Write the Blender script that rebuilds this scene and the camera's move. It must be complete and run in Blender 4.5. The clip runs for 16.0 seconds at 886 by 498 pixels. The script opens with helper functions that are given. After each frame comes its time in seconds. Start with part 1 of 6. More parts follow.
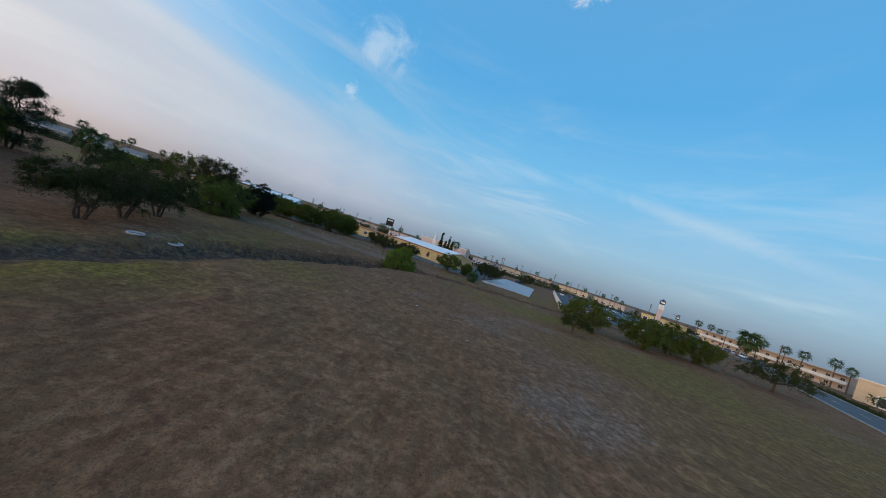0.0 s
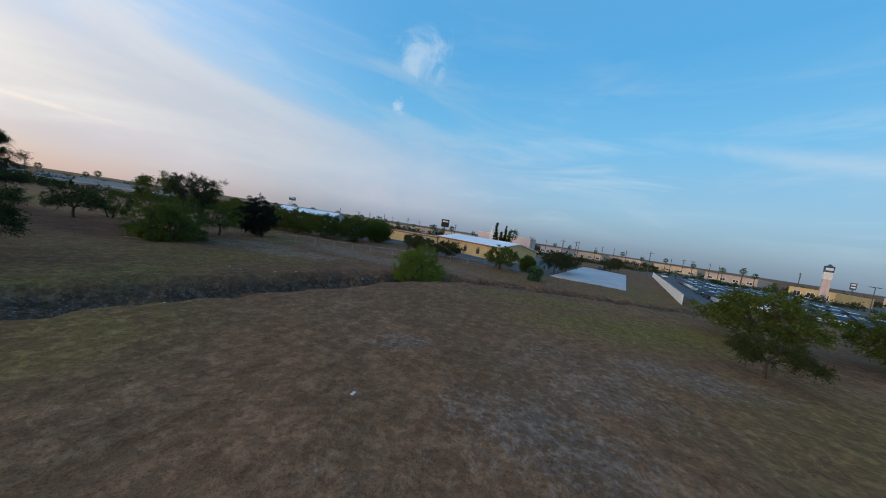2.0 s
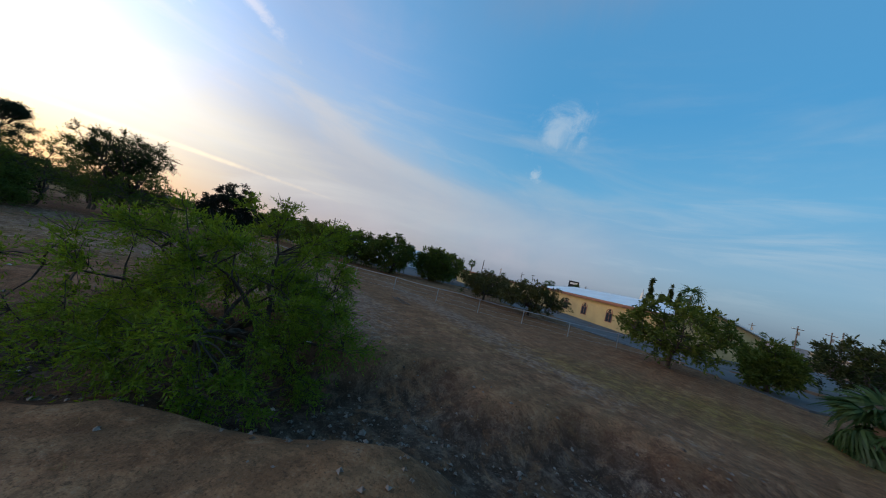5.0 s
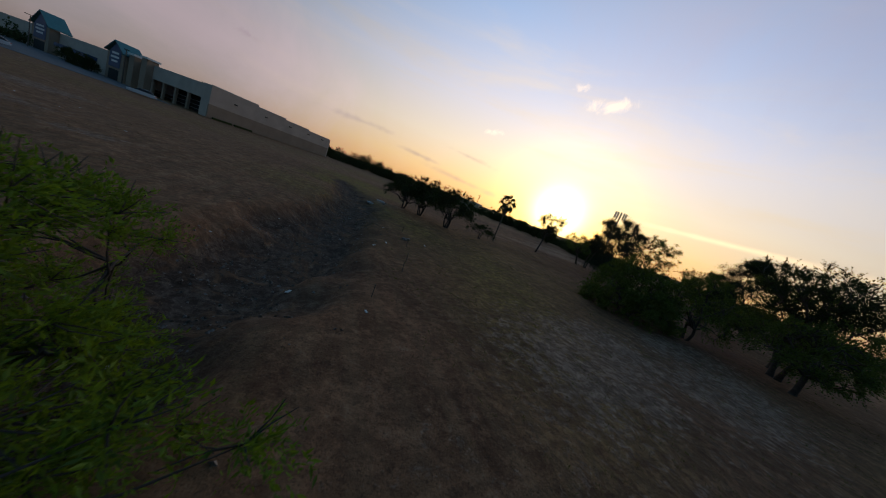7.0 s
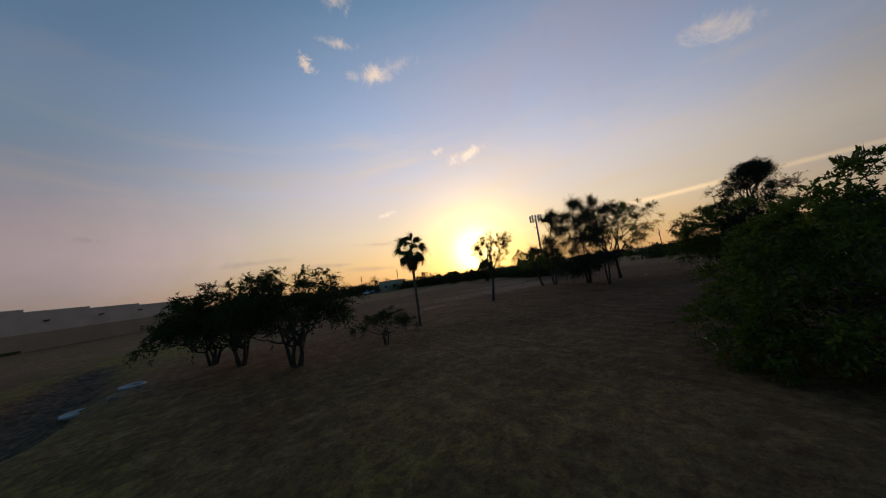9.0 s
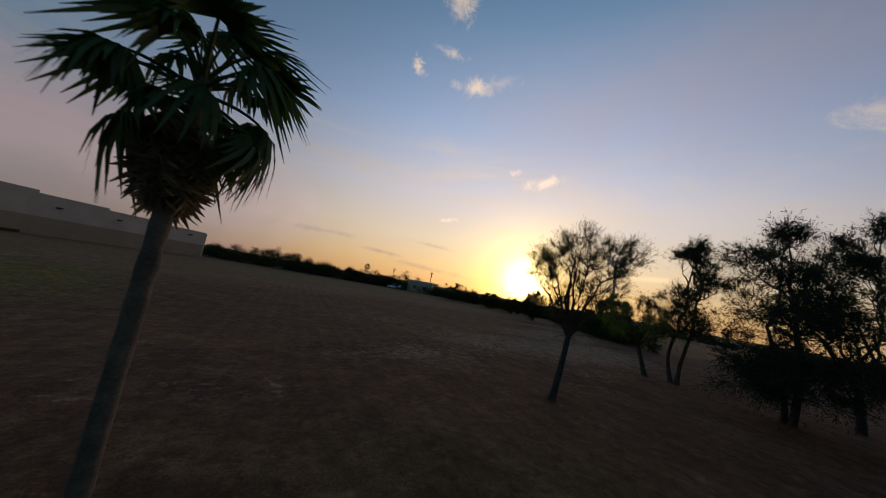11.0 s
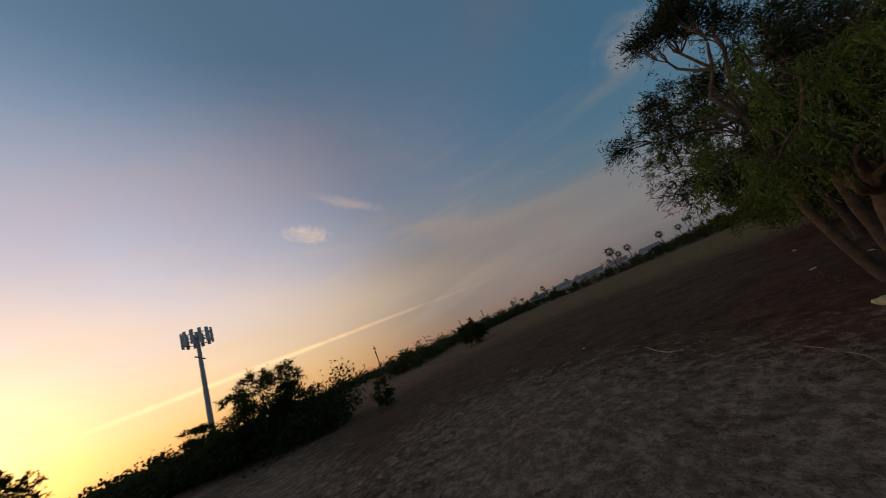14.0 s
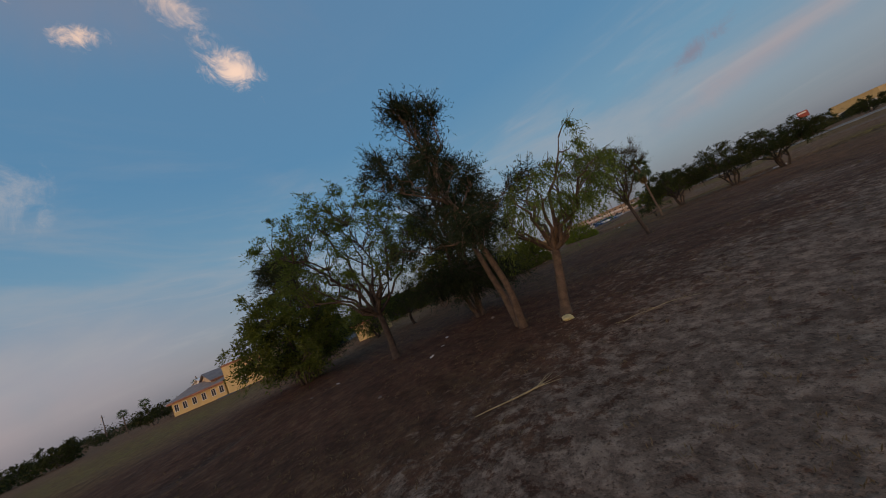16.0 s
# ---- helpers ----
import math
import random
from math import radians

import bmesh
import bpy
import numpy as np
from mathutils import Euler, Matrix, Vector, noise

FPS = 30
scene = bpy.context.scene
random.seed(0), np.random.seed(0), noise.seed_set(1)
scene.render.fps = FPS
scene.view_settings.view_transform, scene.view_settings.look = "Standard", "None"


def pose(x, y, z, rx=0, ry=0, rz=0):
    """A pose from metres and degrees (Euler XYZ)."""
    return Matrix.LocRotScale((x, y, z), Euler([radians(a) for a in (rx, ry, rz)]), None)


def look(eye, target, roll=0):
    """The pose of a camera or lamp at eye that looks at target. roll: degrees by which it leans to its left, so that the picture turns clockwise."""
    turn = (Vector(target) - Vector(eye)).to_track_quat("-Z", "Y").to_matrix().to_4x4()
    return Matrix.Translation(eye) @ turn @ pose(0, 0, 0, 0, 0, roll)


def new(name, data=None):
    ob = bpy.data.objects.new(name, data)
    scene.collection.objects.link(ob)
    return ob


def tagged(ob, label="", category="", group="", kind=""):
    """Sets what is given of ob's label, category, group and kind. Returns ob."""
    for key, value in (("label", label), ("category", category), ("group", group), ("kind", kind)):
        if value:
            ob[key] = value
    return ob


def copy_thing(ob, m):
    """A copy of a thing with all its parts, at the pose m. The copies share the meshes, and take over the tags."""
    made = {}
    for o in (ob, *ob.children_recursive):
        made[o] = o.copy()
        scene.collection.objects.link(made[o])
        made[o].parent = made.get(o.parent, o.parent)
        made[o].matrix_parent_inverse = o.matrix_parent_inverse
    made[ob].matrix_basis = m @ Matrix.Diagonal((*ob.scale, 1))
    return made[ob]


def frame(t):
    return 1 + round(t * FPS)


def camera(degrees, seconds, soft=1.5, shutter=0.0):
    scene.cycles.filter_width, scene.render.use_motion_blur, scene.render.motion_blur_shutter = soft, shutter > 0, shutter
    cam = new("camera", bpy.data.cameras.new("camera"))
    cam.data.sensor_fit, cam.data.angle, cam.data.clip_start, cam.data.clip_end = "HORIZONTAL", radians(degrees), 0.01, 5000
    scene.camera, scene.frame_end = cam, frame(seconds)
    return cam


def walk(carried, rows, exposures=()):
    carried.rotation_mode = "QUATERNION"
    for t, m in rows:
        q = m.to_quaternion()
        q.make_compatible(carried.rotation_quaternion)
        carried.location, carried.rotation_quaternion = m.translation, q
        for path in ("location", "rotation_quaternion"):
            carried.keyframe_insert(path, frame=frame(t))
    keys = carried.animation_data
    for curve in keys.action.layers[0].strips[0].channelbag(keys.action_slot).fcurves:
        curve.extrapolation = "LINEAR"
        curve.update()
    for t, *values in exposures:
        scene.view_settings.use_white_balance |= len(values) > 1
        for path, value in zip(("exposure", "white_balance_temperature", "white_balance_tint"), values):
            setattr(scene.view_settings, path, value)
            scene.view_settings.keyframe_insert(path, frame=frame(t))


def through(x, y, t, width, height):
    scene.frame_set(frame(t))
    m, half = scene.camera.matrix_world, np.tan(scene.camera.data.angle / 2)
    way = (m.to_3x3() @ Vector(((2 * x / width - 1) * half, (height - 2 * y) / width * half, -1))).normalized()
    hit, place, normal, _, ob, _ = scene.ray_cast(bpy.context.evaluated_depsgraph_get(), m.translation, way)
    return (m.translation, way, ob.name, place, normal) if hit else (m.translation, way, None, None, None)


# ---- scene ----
cam = camera(112.5, 16.0, soft=1.0, shutter=0.05)
PATH = [
    (0, (-0.244, -0.039, 6.037), (-0.232, 1.961, 6.010), 17.9),
    (0.5, (1.388, 4.423, 5.874), (1.371, 6.422, 5.828), 7.4),
    (1, (2.671, 9.104, 5.862), (2.683, 11.104, 5.813), 6.3),
    (1.5, (3.496, 13.456, 5.958), (3.234, 15.437, 5.861), 11.8),
    (2, (3.462, 17.877, 6.020), (3.047, 19.829, 5.883), 8.7),
    (2.5, (3.000, 22.781, 6.055), (2.660, 24.746, 5.903), -1.0),
    (3, (2.457, 27.634, 5.838), (2.243, 29.615, 5.663), -6.2),
    (3.5, (2.490, 33.611, 4.851), (2.279, 35.597, 4.748), -5.8),
    (4, (2.794, 39.240, 4.046), (2.426, 41.205, 4.051), -1.4),
    (4.5, (2.895, 44.668, 3.349), (2.180, 46.533, 3.443), 5.6),
    (5, (2.238, 49.497, 2.987), (1.002, 51.066, 3.094), 13.7),
    (5.5, (0.768, 52.970, 2.804), (-1.023, 53.860, 2.790), 21.4),
    (6, (-2.828, 55.761, 3.415), (-4.782, 55.483, 3.092), 27.3),
    (6.5, (-6.442, 57.595, 3.345), (-7.866, 56.299, 2.806), 26.1),
    (7, (-9.796, 56.172, 3.902), (-10.846, 54.508, 3.543), 20.9),
    (7.5, (-14.094, 52.409, 3.626), (-15.082, 50.676, 3.483), 9.1),
    (8, (-17.124, 49.320, 3.463), (-18.249, 47.667, 3.489), 0.6),
    (8.5, (-19.673, 46.141, 3.316), (-20.932, 44.592, 3.442), -5.2),
    (9, (-22.700, 42.983, 3.352), (-24.065, 41.533, 3.528), -8.1),
    (9.5, (-25.874, 39.913, 3.492), (-27.300, 38.524, 3.686), -8.1),
    (10, (-29.037, 37.034, 3.671), (-30.458, 35.641, 3.871), -5.1),
    (10.5, (-32.144, 34.522, 3.790), (-33.468, 33.039, 4.003), 0.9),
    (11, (-35.041, 31.677, 3.648), (-36.130, 30.019, 3.900), 10.1),
    (11.5, (-38.593, 27.872, 2.852), (-39.639, 26.187, 3.112), 8.5),
    (12, (-41.009, 23.108, 3.210), (-42.518, 21.823, 3.477), -13.0),
    (12.5, (-44.903, 19.229, 3.405), (-46.806, 18.624, 3.513), -27.9),
    (13, (-48.347, 16.311, 3.306), (-50.251, 15.721, 3.468), -22.8),
    (13.5, (-52.927, 14.064, 2.534), (-54.869, 13.976, 3.004), -19.1),
    (14, (-56.921, 12.296, 2.779), (-58.671, 13.096, 3.321), -23.6),
    (14.5, (-60.726, 12.566, 3.227), (-61.598, 14.358, 3.398), -30.1),
    (15, (-64.090, 12.962, 3.387), (-63.956, 14.953, 3.512), -20.1),
    (15.5, (-66.243, 14.356, 3.149), (-65.571, 16.235, 3.282), -22.0),
    (16, (-67.356, 15.981, 2.429), (-66.214, 17.606, 2.662), -23.4),
]
EXPOSURES = [(0, 0.0, 6400, 8), (3.2, 0.0, 6400, 8), (5.5, -0.55, 6300, 8), (6.0, -0.88, 6350, 8), (6.5, -1.18, 6400, 9), (7.5, -1.52, 6700, 11), (10.3, -1.70, 6900, 12),
             (12.5, -1.72, 7200, 13), (13.3, -1.8, 7900, 16), (14, -1.5, 8200, 19), (14.6, -1.1, 8250, 21), (15.2, -0.95, 8250, 22), (16, -0.7, 8050, 24)]
walk(cam, [(t, look(eye, target, roll)) for t, eye, target, roll in PATH], EXPOSURES)

# ---------------------------------------------------------------- world and sun
SUN_AZ, SUN_EL = 130.5, 3.6          # azimuth counted from +y to the left, elevation above the horizon


def heading(az, el):
    a, e = radians(az), radians(el)
    return Vector((-math.sin(a) * math.cos(e), math.cos(a) * math.cos(e), math.sin(e)))


class Nodes:
    """Short way to lay nodes in a tree."""

    def __init__(self, tree):
        self.tree = tree

    def add(self, kind, operation=None, clamp=False, attribute_name=None):
        node = self.tree.nodes.new(kind)
        if operation:
            node.operation = operation
        if clamp:
            node.use_clamp = True
        if attribute_name:
            node.attribute_name = attribute_name
        return node

    def put(self, socket, value):
        if isinstance(value, bpy.types.NodeSocket):
            self.tree.links.new(value, socket)
        elif value is not None:
            socket.default_value = value

    def math(self, op, a, b=None, c=None, clamp=False):
        n = self.add("ShaderNodeMath", op, clamp)
        for s, v in zip(n.inputs, (a, b, c)):
            self.put(s, v)
        return n.outputs[0]

    def dot(self, a, b):
        n = self.add("ShaderNodeVectorMath", operation="DOT_PRODUCT")
        self.put(n.inputs[0], a), self.put(n.inputs[1], b)
        return n.outputs["Value"]

    def step(self, v, lo, hi, a=0.0, b=1.0):
        n = self.add("ShaderNodeMapRange")
        n.interpolation_type = "SMOOTHSTEP"
        for s, x in zip(n.inputs, (v, lo, hi, a, b)):
            self.put(s, x)
        return n.outputs[0]

    def mix(self, f, a, b, blend="MIX"):
        n = self.add("ShaderNodeMix")
        n.data_type, n.blend_type = "RGBA", blend
        self.put(n.inputs[0], f), self.put(n.inputs[6], a), self.put(n.inputs[7], b)
        return n.outputs[2]

    def noise(self, vec, scale, detail=4.0, rough=0.55, distort=0.0, out="Fac"):
        n = self.add("ShaderNodeTexNoise")
        self.put(n.inputs["Vector"], vec)
        n.inputs["Scale"].default_value, n.inputs["Detail"].default_value = scale, detail
        n.inputs["Roughness"].default_value, n.inputs["Distortion"].default_value = rough, distort
        return n.outputs[out]

    def ramp(self, f, stops):
        n = self.add("ShaderNodeValToRGB")
        e = n.color_ramp.elements
        while len(e) < len(stops):
            e.new(0.5)
        for el, (p, c) in zip(e, stops):
            el.position, el.color = p, (*c, 1)
        self.put(n.inputs[0], f)
        return n.outputs[0]


def build_world():
    world = bpy.data.worlds.new("evening_sky")
    world.use_nodes = True
    scene.world = world
    world.node_tree.nodes.clear()
    k = Nodes(world.node_tree)
    view = k.add("ShaderNodeTexCoord").outputs["Generated"]
    sun = heading(SUN_AZ, SUN_EL)
    side = heading(SUN_AZ, 0)
    sep = k.add("ShaderNodeSeparateXYZ")
    k.put(sep.inputs[0], view)
    height = k.math("MAXIMUM", sep.outputs[2], 0.0)
    sky = k.add("ShaderNodeTexSky")
    sky.sky_type, sky.sun_disc, sky.sun_elevation, sky.sun_rotation = "NISHITA", False, radians(SUN_EL), radians(-SUN_AZ)
    sky.air_density, sky.dust_density, sky.ozone_density = 1.0, 1.6, 2.0
    # colour of the evening air by height, away from the sun and towards it
    away = k.ramp(height, [(0.0, (0.19, 0.27, 0.36)), (0.05, (0.215, 0.335, 0.475)), (0.13, (0.25, 0.43, 0.61)), (0.3, (0.15, 0.44, 0.72)),
                           (0.5, (0.085, 0.36, 0.69)), (0.8, (0.11, 0.34, 0.64))])
    near = k.ramp(height, [(0.0, (1.0, 0.54, 0.22)), (0.06, (1.06, 0.71, 0.34)), (0.16, (1.02, 0.86, 0.66)), (0.3, (0.84, 0.84, 0.98)),
                           (0.5, (0.50, 0.70, 1.08)), (0.8, (0.20, 0.44, 0.78))])
    facing = k.dot(view, tuple(side))
    blue_side = k.step(facing, -0.32, 0.97)
    bright = k.math("MULTIPLY_ADD", k.step(facing, 0.42, 1.0), 1.08, 1.0)
    base = k.mix(blue_side, away, near)
    # pink veil low over the horizon, at right angles to the sun
    veil = k.math("MULTIPLY", k.step(facing, -0.8, -0.15), k.step(facing, 0.95, 0.3))
    veil = k.math("MULTIPLY", veil, k.math("MULTIPLY", k.step(height, 0.0, 0.07, 0.55, 1), k.step(height, 0.34, 0.08)))
    soft = k.noise(view, 1.7, 5, 0.6)
    veil = k.math("MULTIPLY", veil, k.step(soft, 0.3, 0.62, 0.45, 1.0))
    base = k.mix(k.math("MULTIPLY", veil, 0.85), base, (0.56, 0.52, 0.62, 1))
    # long thin cirrus lines
    stretch = k.add("ShaderNodeMapping")
    k.put(stretch.inputs[0], view)
    stretch.inputs["Scale"].default_value = (1.0, 1.0, 7.0)
    stretch.inputs["Rotation"].default_value = (0.12, -0.10, 0.3)
    wisp = k.noise(stretch.outputs[0], 1.9, 7, 0.6, 0.5)
    wisp = k.math("MULTIPLY", k.step(wisp, 0.50, 0.74), k.math("MULTIPLY", k.step(height, 0.62, 0.08), k.step(height, 0.02, 0.16)))
    tint = k.mix(k.step(facing, -0.3, 0.9), (0.52, 0.62, 0.72, 1), (1.0, 0.80, 0.55, 1))
    base = k.mix(k.math("MULTIPLY", wisp, 0.6), base, tint)
    brush = k.add("ShaderNodeMapping")
    k.put(brush.inputs[0], view)
    brush.inputs["Scale"].default_value = (1.0, 1.0, 3.6)
    brush.inputs["Rotation"].default_value = (-0.22, 0.20, -0.6)
    streak = k.noise(brush.outputs[0], 1.25, 9, 0.58, 1.1)
    streak = k.math("MULTIPLY", k.step(streak, 0.47, 0.72), k.math("MULTIPLY", k.step(height, 0.03, 0.16), k.step(height, 0.75, 0.3)))
    base = k.mix(k.math("MULTIPLY", streak, k.step(facing, -0.2, 0.6, 0.45, 0.75)), base, k.mix(k.step(facing, -0.4, 0.8), (0.46, 0.56, 0.66, 1), (0.95, 0.85, 0.80, 1)))

    def cloud(col, az, el, wide, tall, lean, strength, colour, scale=None, rag=1.0):
        """One cloud at its place in the sky; wide and tall are degrees."""
        c = heading(az, el)
        scale = scale or max(9.0, 1.25 / math.sin(radians(wide)))
        u = Vector((math.cos(radians(az)), math.sin(radians(az)), 0))
        v = c.cross(u) * -1
        if v.z < 0:
            v = -v
        ca, sa = math.cos(radians(lean)), math.sin(radians(lean))
        uu, vv = (u * ca + v * sa) / math.sin(radians(wide)), (v * ca - u * sa) / math.sin(radians(tall))
        x, y = k.dot(view, tuple(uu)), k.dot(view, tuple(vv))
        d = k.math("SQRT", k.math("ADD", k.math("MULTIPLY", x, x), k.math("MULTIPLY", y, y)))
        d = k.math("ADD", d, k.math("MULTIPLY", k.math("SUBTRACT", k.noise(view, scale, 12, 0.70, 0.7), 0.5), -rag * 3.5))
        f = k.math("MULTIPLY", k.step(d, 1.05, -0.25), k.step(k.dot(view, tuple(c)), 0.6, 0.8))
        return k.mix(k.math("MULTIPLY", f, strength), col, colour)

    white, cream, pink, grey = (0.60, 0.70, 0.80, 1), (1.7, 1.35, 1.05, 1), (0.72, 0.52, 0.55, 1), (0.30, 0.24, 0.33, 1)
    for row in [(21.5, 28.0, 6.2, 4.4, 25, 0.55, white), (24.2, 20.0, 1.4, 1.5, 40, 0.55, white), (90, 27, 5, 1.8, -24, 0.55, cream),
                (80, 30, 9, 1.2, -26, 0.3, cream), (129.6, 22.0, 4.4, 1.2, 14, 0.85, cream), (135, 23.4, 2.0, 0.7, 10, 0.5, cream), (146.6, 13.0, 2.0, 0.6, 14, 0.6, cream),
                (146, 36.3, 4.0, 1.7, 8, 0.85, cream), (140.5, 37.4, 3.4, 1.4, 20, 0.3, cream), (152, 40.4, 3.2, 1.0, -10, 0.6, cream), (158.5, 37.4, 1.7, 1.2, -45, 0.8, cream),
                (152, 47, 3.2, 2.6, -60, 0.8, cream), (187, 10.5, 2.2, 0.6, -4, 0.7, grey), (9.5, 46, 2.6, 1.3, 15, 0.8, cream),
                (-10, 44.2, 4.6, 2.6, -45, 0.75, cream), (19.5, 47.5, 2.4, 1.0, 25, 0.65, cream), (-3.5, 51, 5, 2.6, -40, 0.55, cream),
                (-82.5, 15.5, 4.5, 1.4, 12, 0.6, grey), (149, 3.0, 9, 0.7, -4, 0.55, grey), (158, 4.6, 6, 0.5, -3, 0.45, grey),
                (212, 15, 9, 2.4, 18, 0.5, (1.0, 0.80, 0.82, 1)), (206, 11, 16, 2.6, 8, 0.4, (0.62, 0.44, 0.52, 1)), (149, 7.5, 7, 0.5, -5, 0.4, grey), (170, 6.2, 8, 0.6, 2, 0.35, grey)]:
        base = cloud(base, *row)
    for az, el, wide, tall, lean, strength, colour in [(98, 7.4, 36, 0.5, 1.5, 0.85, (1.7, 1.25, 0.75, 1)), (-38, 14.5, 24, 1.6, -14, 0.5, (0.50, 0.60, 0.70, 1)),
                                                      (-88, 10.5, 24, 2.6, 8, 0.5, (0.55, 0.45, 0.50, 1))]:
        base = cloud(base, az, el, wide, tall, lean, strength, colour, 5.0, 0.45)
    for az, el, wide, tall, lean, strength, colour in [(94, 36, 40, 17, 6, 0.6, (0.62, 0.58, 0.76, 1)), (55, 14, 42, 9, -8, 0.6, (0.60, 0.55, 0.56, 1)), (85, 14, 40, 6, -10, 0.35, (1.10, 0.98, 0.80, 1)), (15, 50, 30, 9, 10, 0.5, (0.34, 0.36, 0.46, 1)),
                                                      (125, 34, 30, 14, 0, 0.4, (0.66, 0.60, 0.74, 1)), (196, 9, 50, 12, 0, 0.75, (1.22, 0.92, 1.02, 1)), (200, 26, 50, 9, 5, 0.6, (0.50, 0.72, 1.02, 1))]:
        base = cloud(base, az, el, wide, tall, lean, strength, colour, 2.2, 0.35)
    # the low sun behind haze
    toward = k.math("MAXIMUM", k.dot(view, tuple(sun)), 0.0)
    wide_glow = k.math("POWER", toward, 9.0)
    glow = k.math("POWER", toward, 85.0)
    core = k.math("POWER", toward, 560.0)
    total = k.mix(1.0, base, (1, 1, 1, 1), "MULTIPLY")
    scaled = k.add("ShaderNodeVectorMath", operation="SCALE")
    k.put(scaled.inputs[0], total), k.put(scaled.inputs["Scale"], bright)
    out = scaled.outputs[0]
    for power, colour in ((wide_glow, (0.52, 0.38, 0.22, 1)), (glow, (2.5, 1.75, 0.30, 1)), (core, (14, 10.5, 4.5, 1))):
        layer = k.mix(1.0, colour, power, "MULTIPLY")
        out = k.mix(1.0, out, layer, "ADD")
    back = k.add("ShaderNodeBackground")
    k.put(back.inputs["Color"], out)
    back.inputs["Strength"].default_value = 1.0
    air = k.add("ShaderNodeBackground")
    k.put(air.inputs["Color"], sky.outputs[0])
    air.inputs["Strength"].default_value = 0.05
    both = k.add("ShaderNodeAddShader")
    k.put(both.inputs[0], back.outputs[0]), k.put(both.inputs[1], air.outputs[0])
    k.put(k.add("ShaderNodeOutputWorld").inputs[0], both.outputs[0])


build_world()
sun_data = bpy.data.lights.new("sun", "SUN")
sun_data.energy, sun_data.angle, sun_data.color = 0.5, radians(6), (1.0, 0.72, 0.45)
sun_lamp = new("sun", sun_data)
sun_lamp.matrix_world = look(tuple(heading(SUN_AZ, SUN_EL) * 100), (0, 0, 0))


# ---------------------------------------------------------------- materials
def surface(name, colour, rough=0.8, vary=0.25, scale=3.0, metal=0.0, bump=0.2, fine=40.0, spec=0.3, object_random=0.0, dirt=None):
    """A matt or glossy surface with variation at two scales and a fine relief."""
    m = bpy.data.materials.new(name)
    m.use_nodes = True
    k = Nodes(m.node_tree)
    b = m.node_tree.nodes["Principled BSDF"]
    place = k.add("ShaderNodeTexCoord").outputs["Object"]
    big, small = k.noise(place, scale, 4), k.noise(place, fine, 3)
    f = k.math("ADD", k.math("MULTIPLY", big, 0.65), k.math("MULTIPLY", small, 0.35))
    dark = tuple(c * (1 - vary) for c in colour)
    light = tuple(min(1, c * (1 + vary)) for c in colour)
    col = k.mix(k.step(f, 0.3, 0.7), (*dark, 1), (*light, 1))
    if dirt:
        col = k.mix(k.math("MULTIPLY", k.step(k.noise(place, scale * 0.45, 6, 0.65), 0.5, 0.72), 0.6), col, (*dirt, 1))
    if object_random:
        r = k.add("ShaderNodeObjectInfo").outputs["Random"]
        col = k.mix(1.0, col, k.mix(r, (1 - object_random,) * 3 + (1,), (1 + object_random,) * 3 + (1,)), "MULTIPLY")
    k.put(b.inputs["Base Color"], col)
    k.put(b.inputs["Roughness"], k.math("MULTIPLY_ADD", small, 0.2, max(0.02, rough - 0.1)))
    b.inputs["Metallic"].default_value = metal
    b.inputs["Specular IOR Level"].default_value = spec
    if bump:
        n = k.add("ShaderNodeBump")
        n.inputs["Strength"].default_value, n.inputs["Distance"].default_value = bump, 0.03
        k.put(n.inputs["Height"], f)
        k.put(b.inputs["Normal"], n.outputs[0])
    return m


def foliage(name, dark, light, through=0.35, rough=0.55):
    """Leaves: each one of its own tone, with light shining through."""
    m = bpy.data.materials.new(name)
    m.use_nodes = True
    k = Nodes(m.node_tree)
    m.node_tree.nodes.remove(m.node_tree.nodes["Principled BSDF"])
    geo = k.add("ShaderNodeNewGeometry")
    place = k.add("ShaderNodeTexCoord").outputs["Object"]
    f = k.math("ADD", k.math("MULTIPLY", geo.outputs["Random Per Island"], 0.55), k.math("MULTIPLY", k.noise(place, 0.9, 3), 0.75))
    col = k.mix(k.step(f, 0.25, 0.95), (*dark, 1), (*light, 1))
    r = k.add("ShaderNodeObjectInfo").outputs["Random"]
    col = k.mix(1.0, col, k.mix(r, (0.85, 0.88, 0.85, 1), (1.12, 1.08, 1.0, 1)), "MULTIPLY")
    d, t, g = k.add("ShaderNodeBsdfDiffuse"), k.add("ShaderNodeBsdfTranslucent"), k.add("ShaderNodeBsdfGlossy")
    k.put(d.inputs[0], col), k.put(t.inputs[0], k.mix(0.5, col, (light[0] * 1.3, light[1] * 1.3, light[2] * 0.7, 1)))
    g.inputs[0].default_value, g.inputs[1].default_value = (0.5, 0.5, 0.5, 1), rough
    a = k.add("ShaderNodeMixShader")
    a.inputs[0].default_value = through
    k.put(a.inputs[1], d.outputs[0]), k.put(a.inputs[2], t.outputs[0])
    b = k.add("ShaderNodeMixShader")
    b.inputs[0].default_value = 0.03
    k.put(b.inputs[1], a.outputs[0]), k.put(b.inputs[2], g.outputs[0])
    k.put(m.node_tree.nodes["Material Output"].inputs[0], b.outputs[0])
    return m


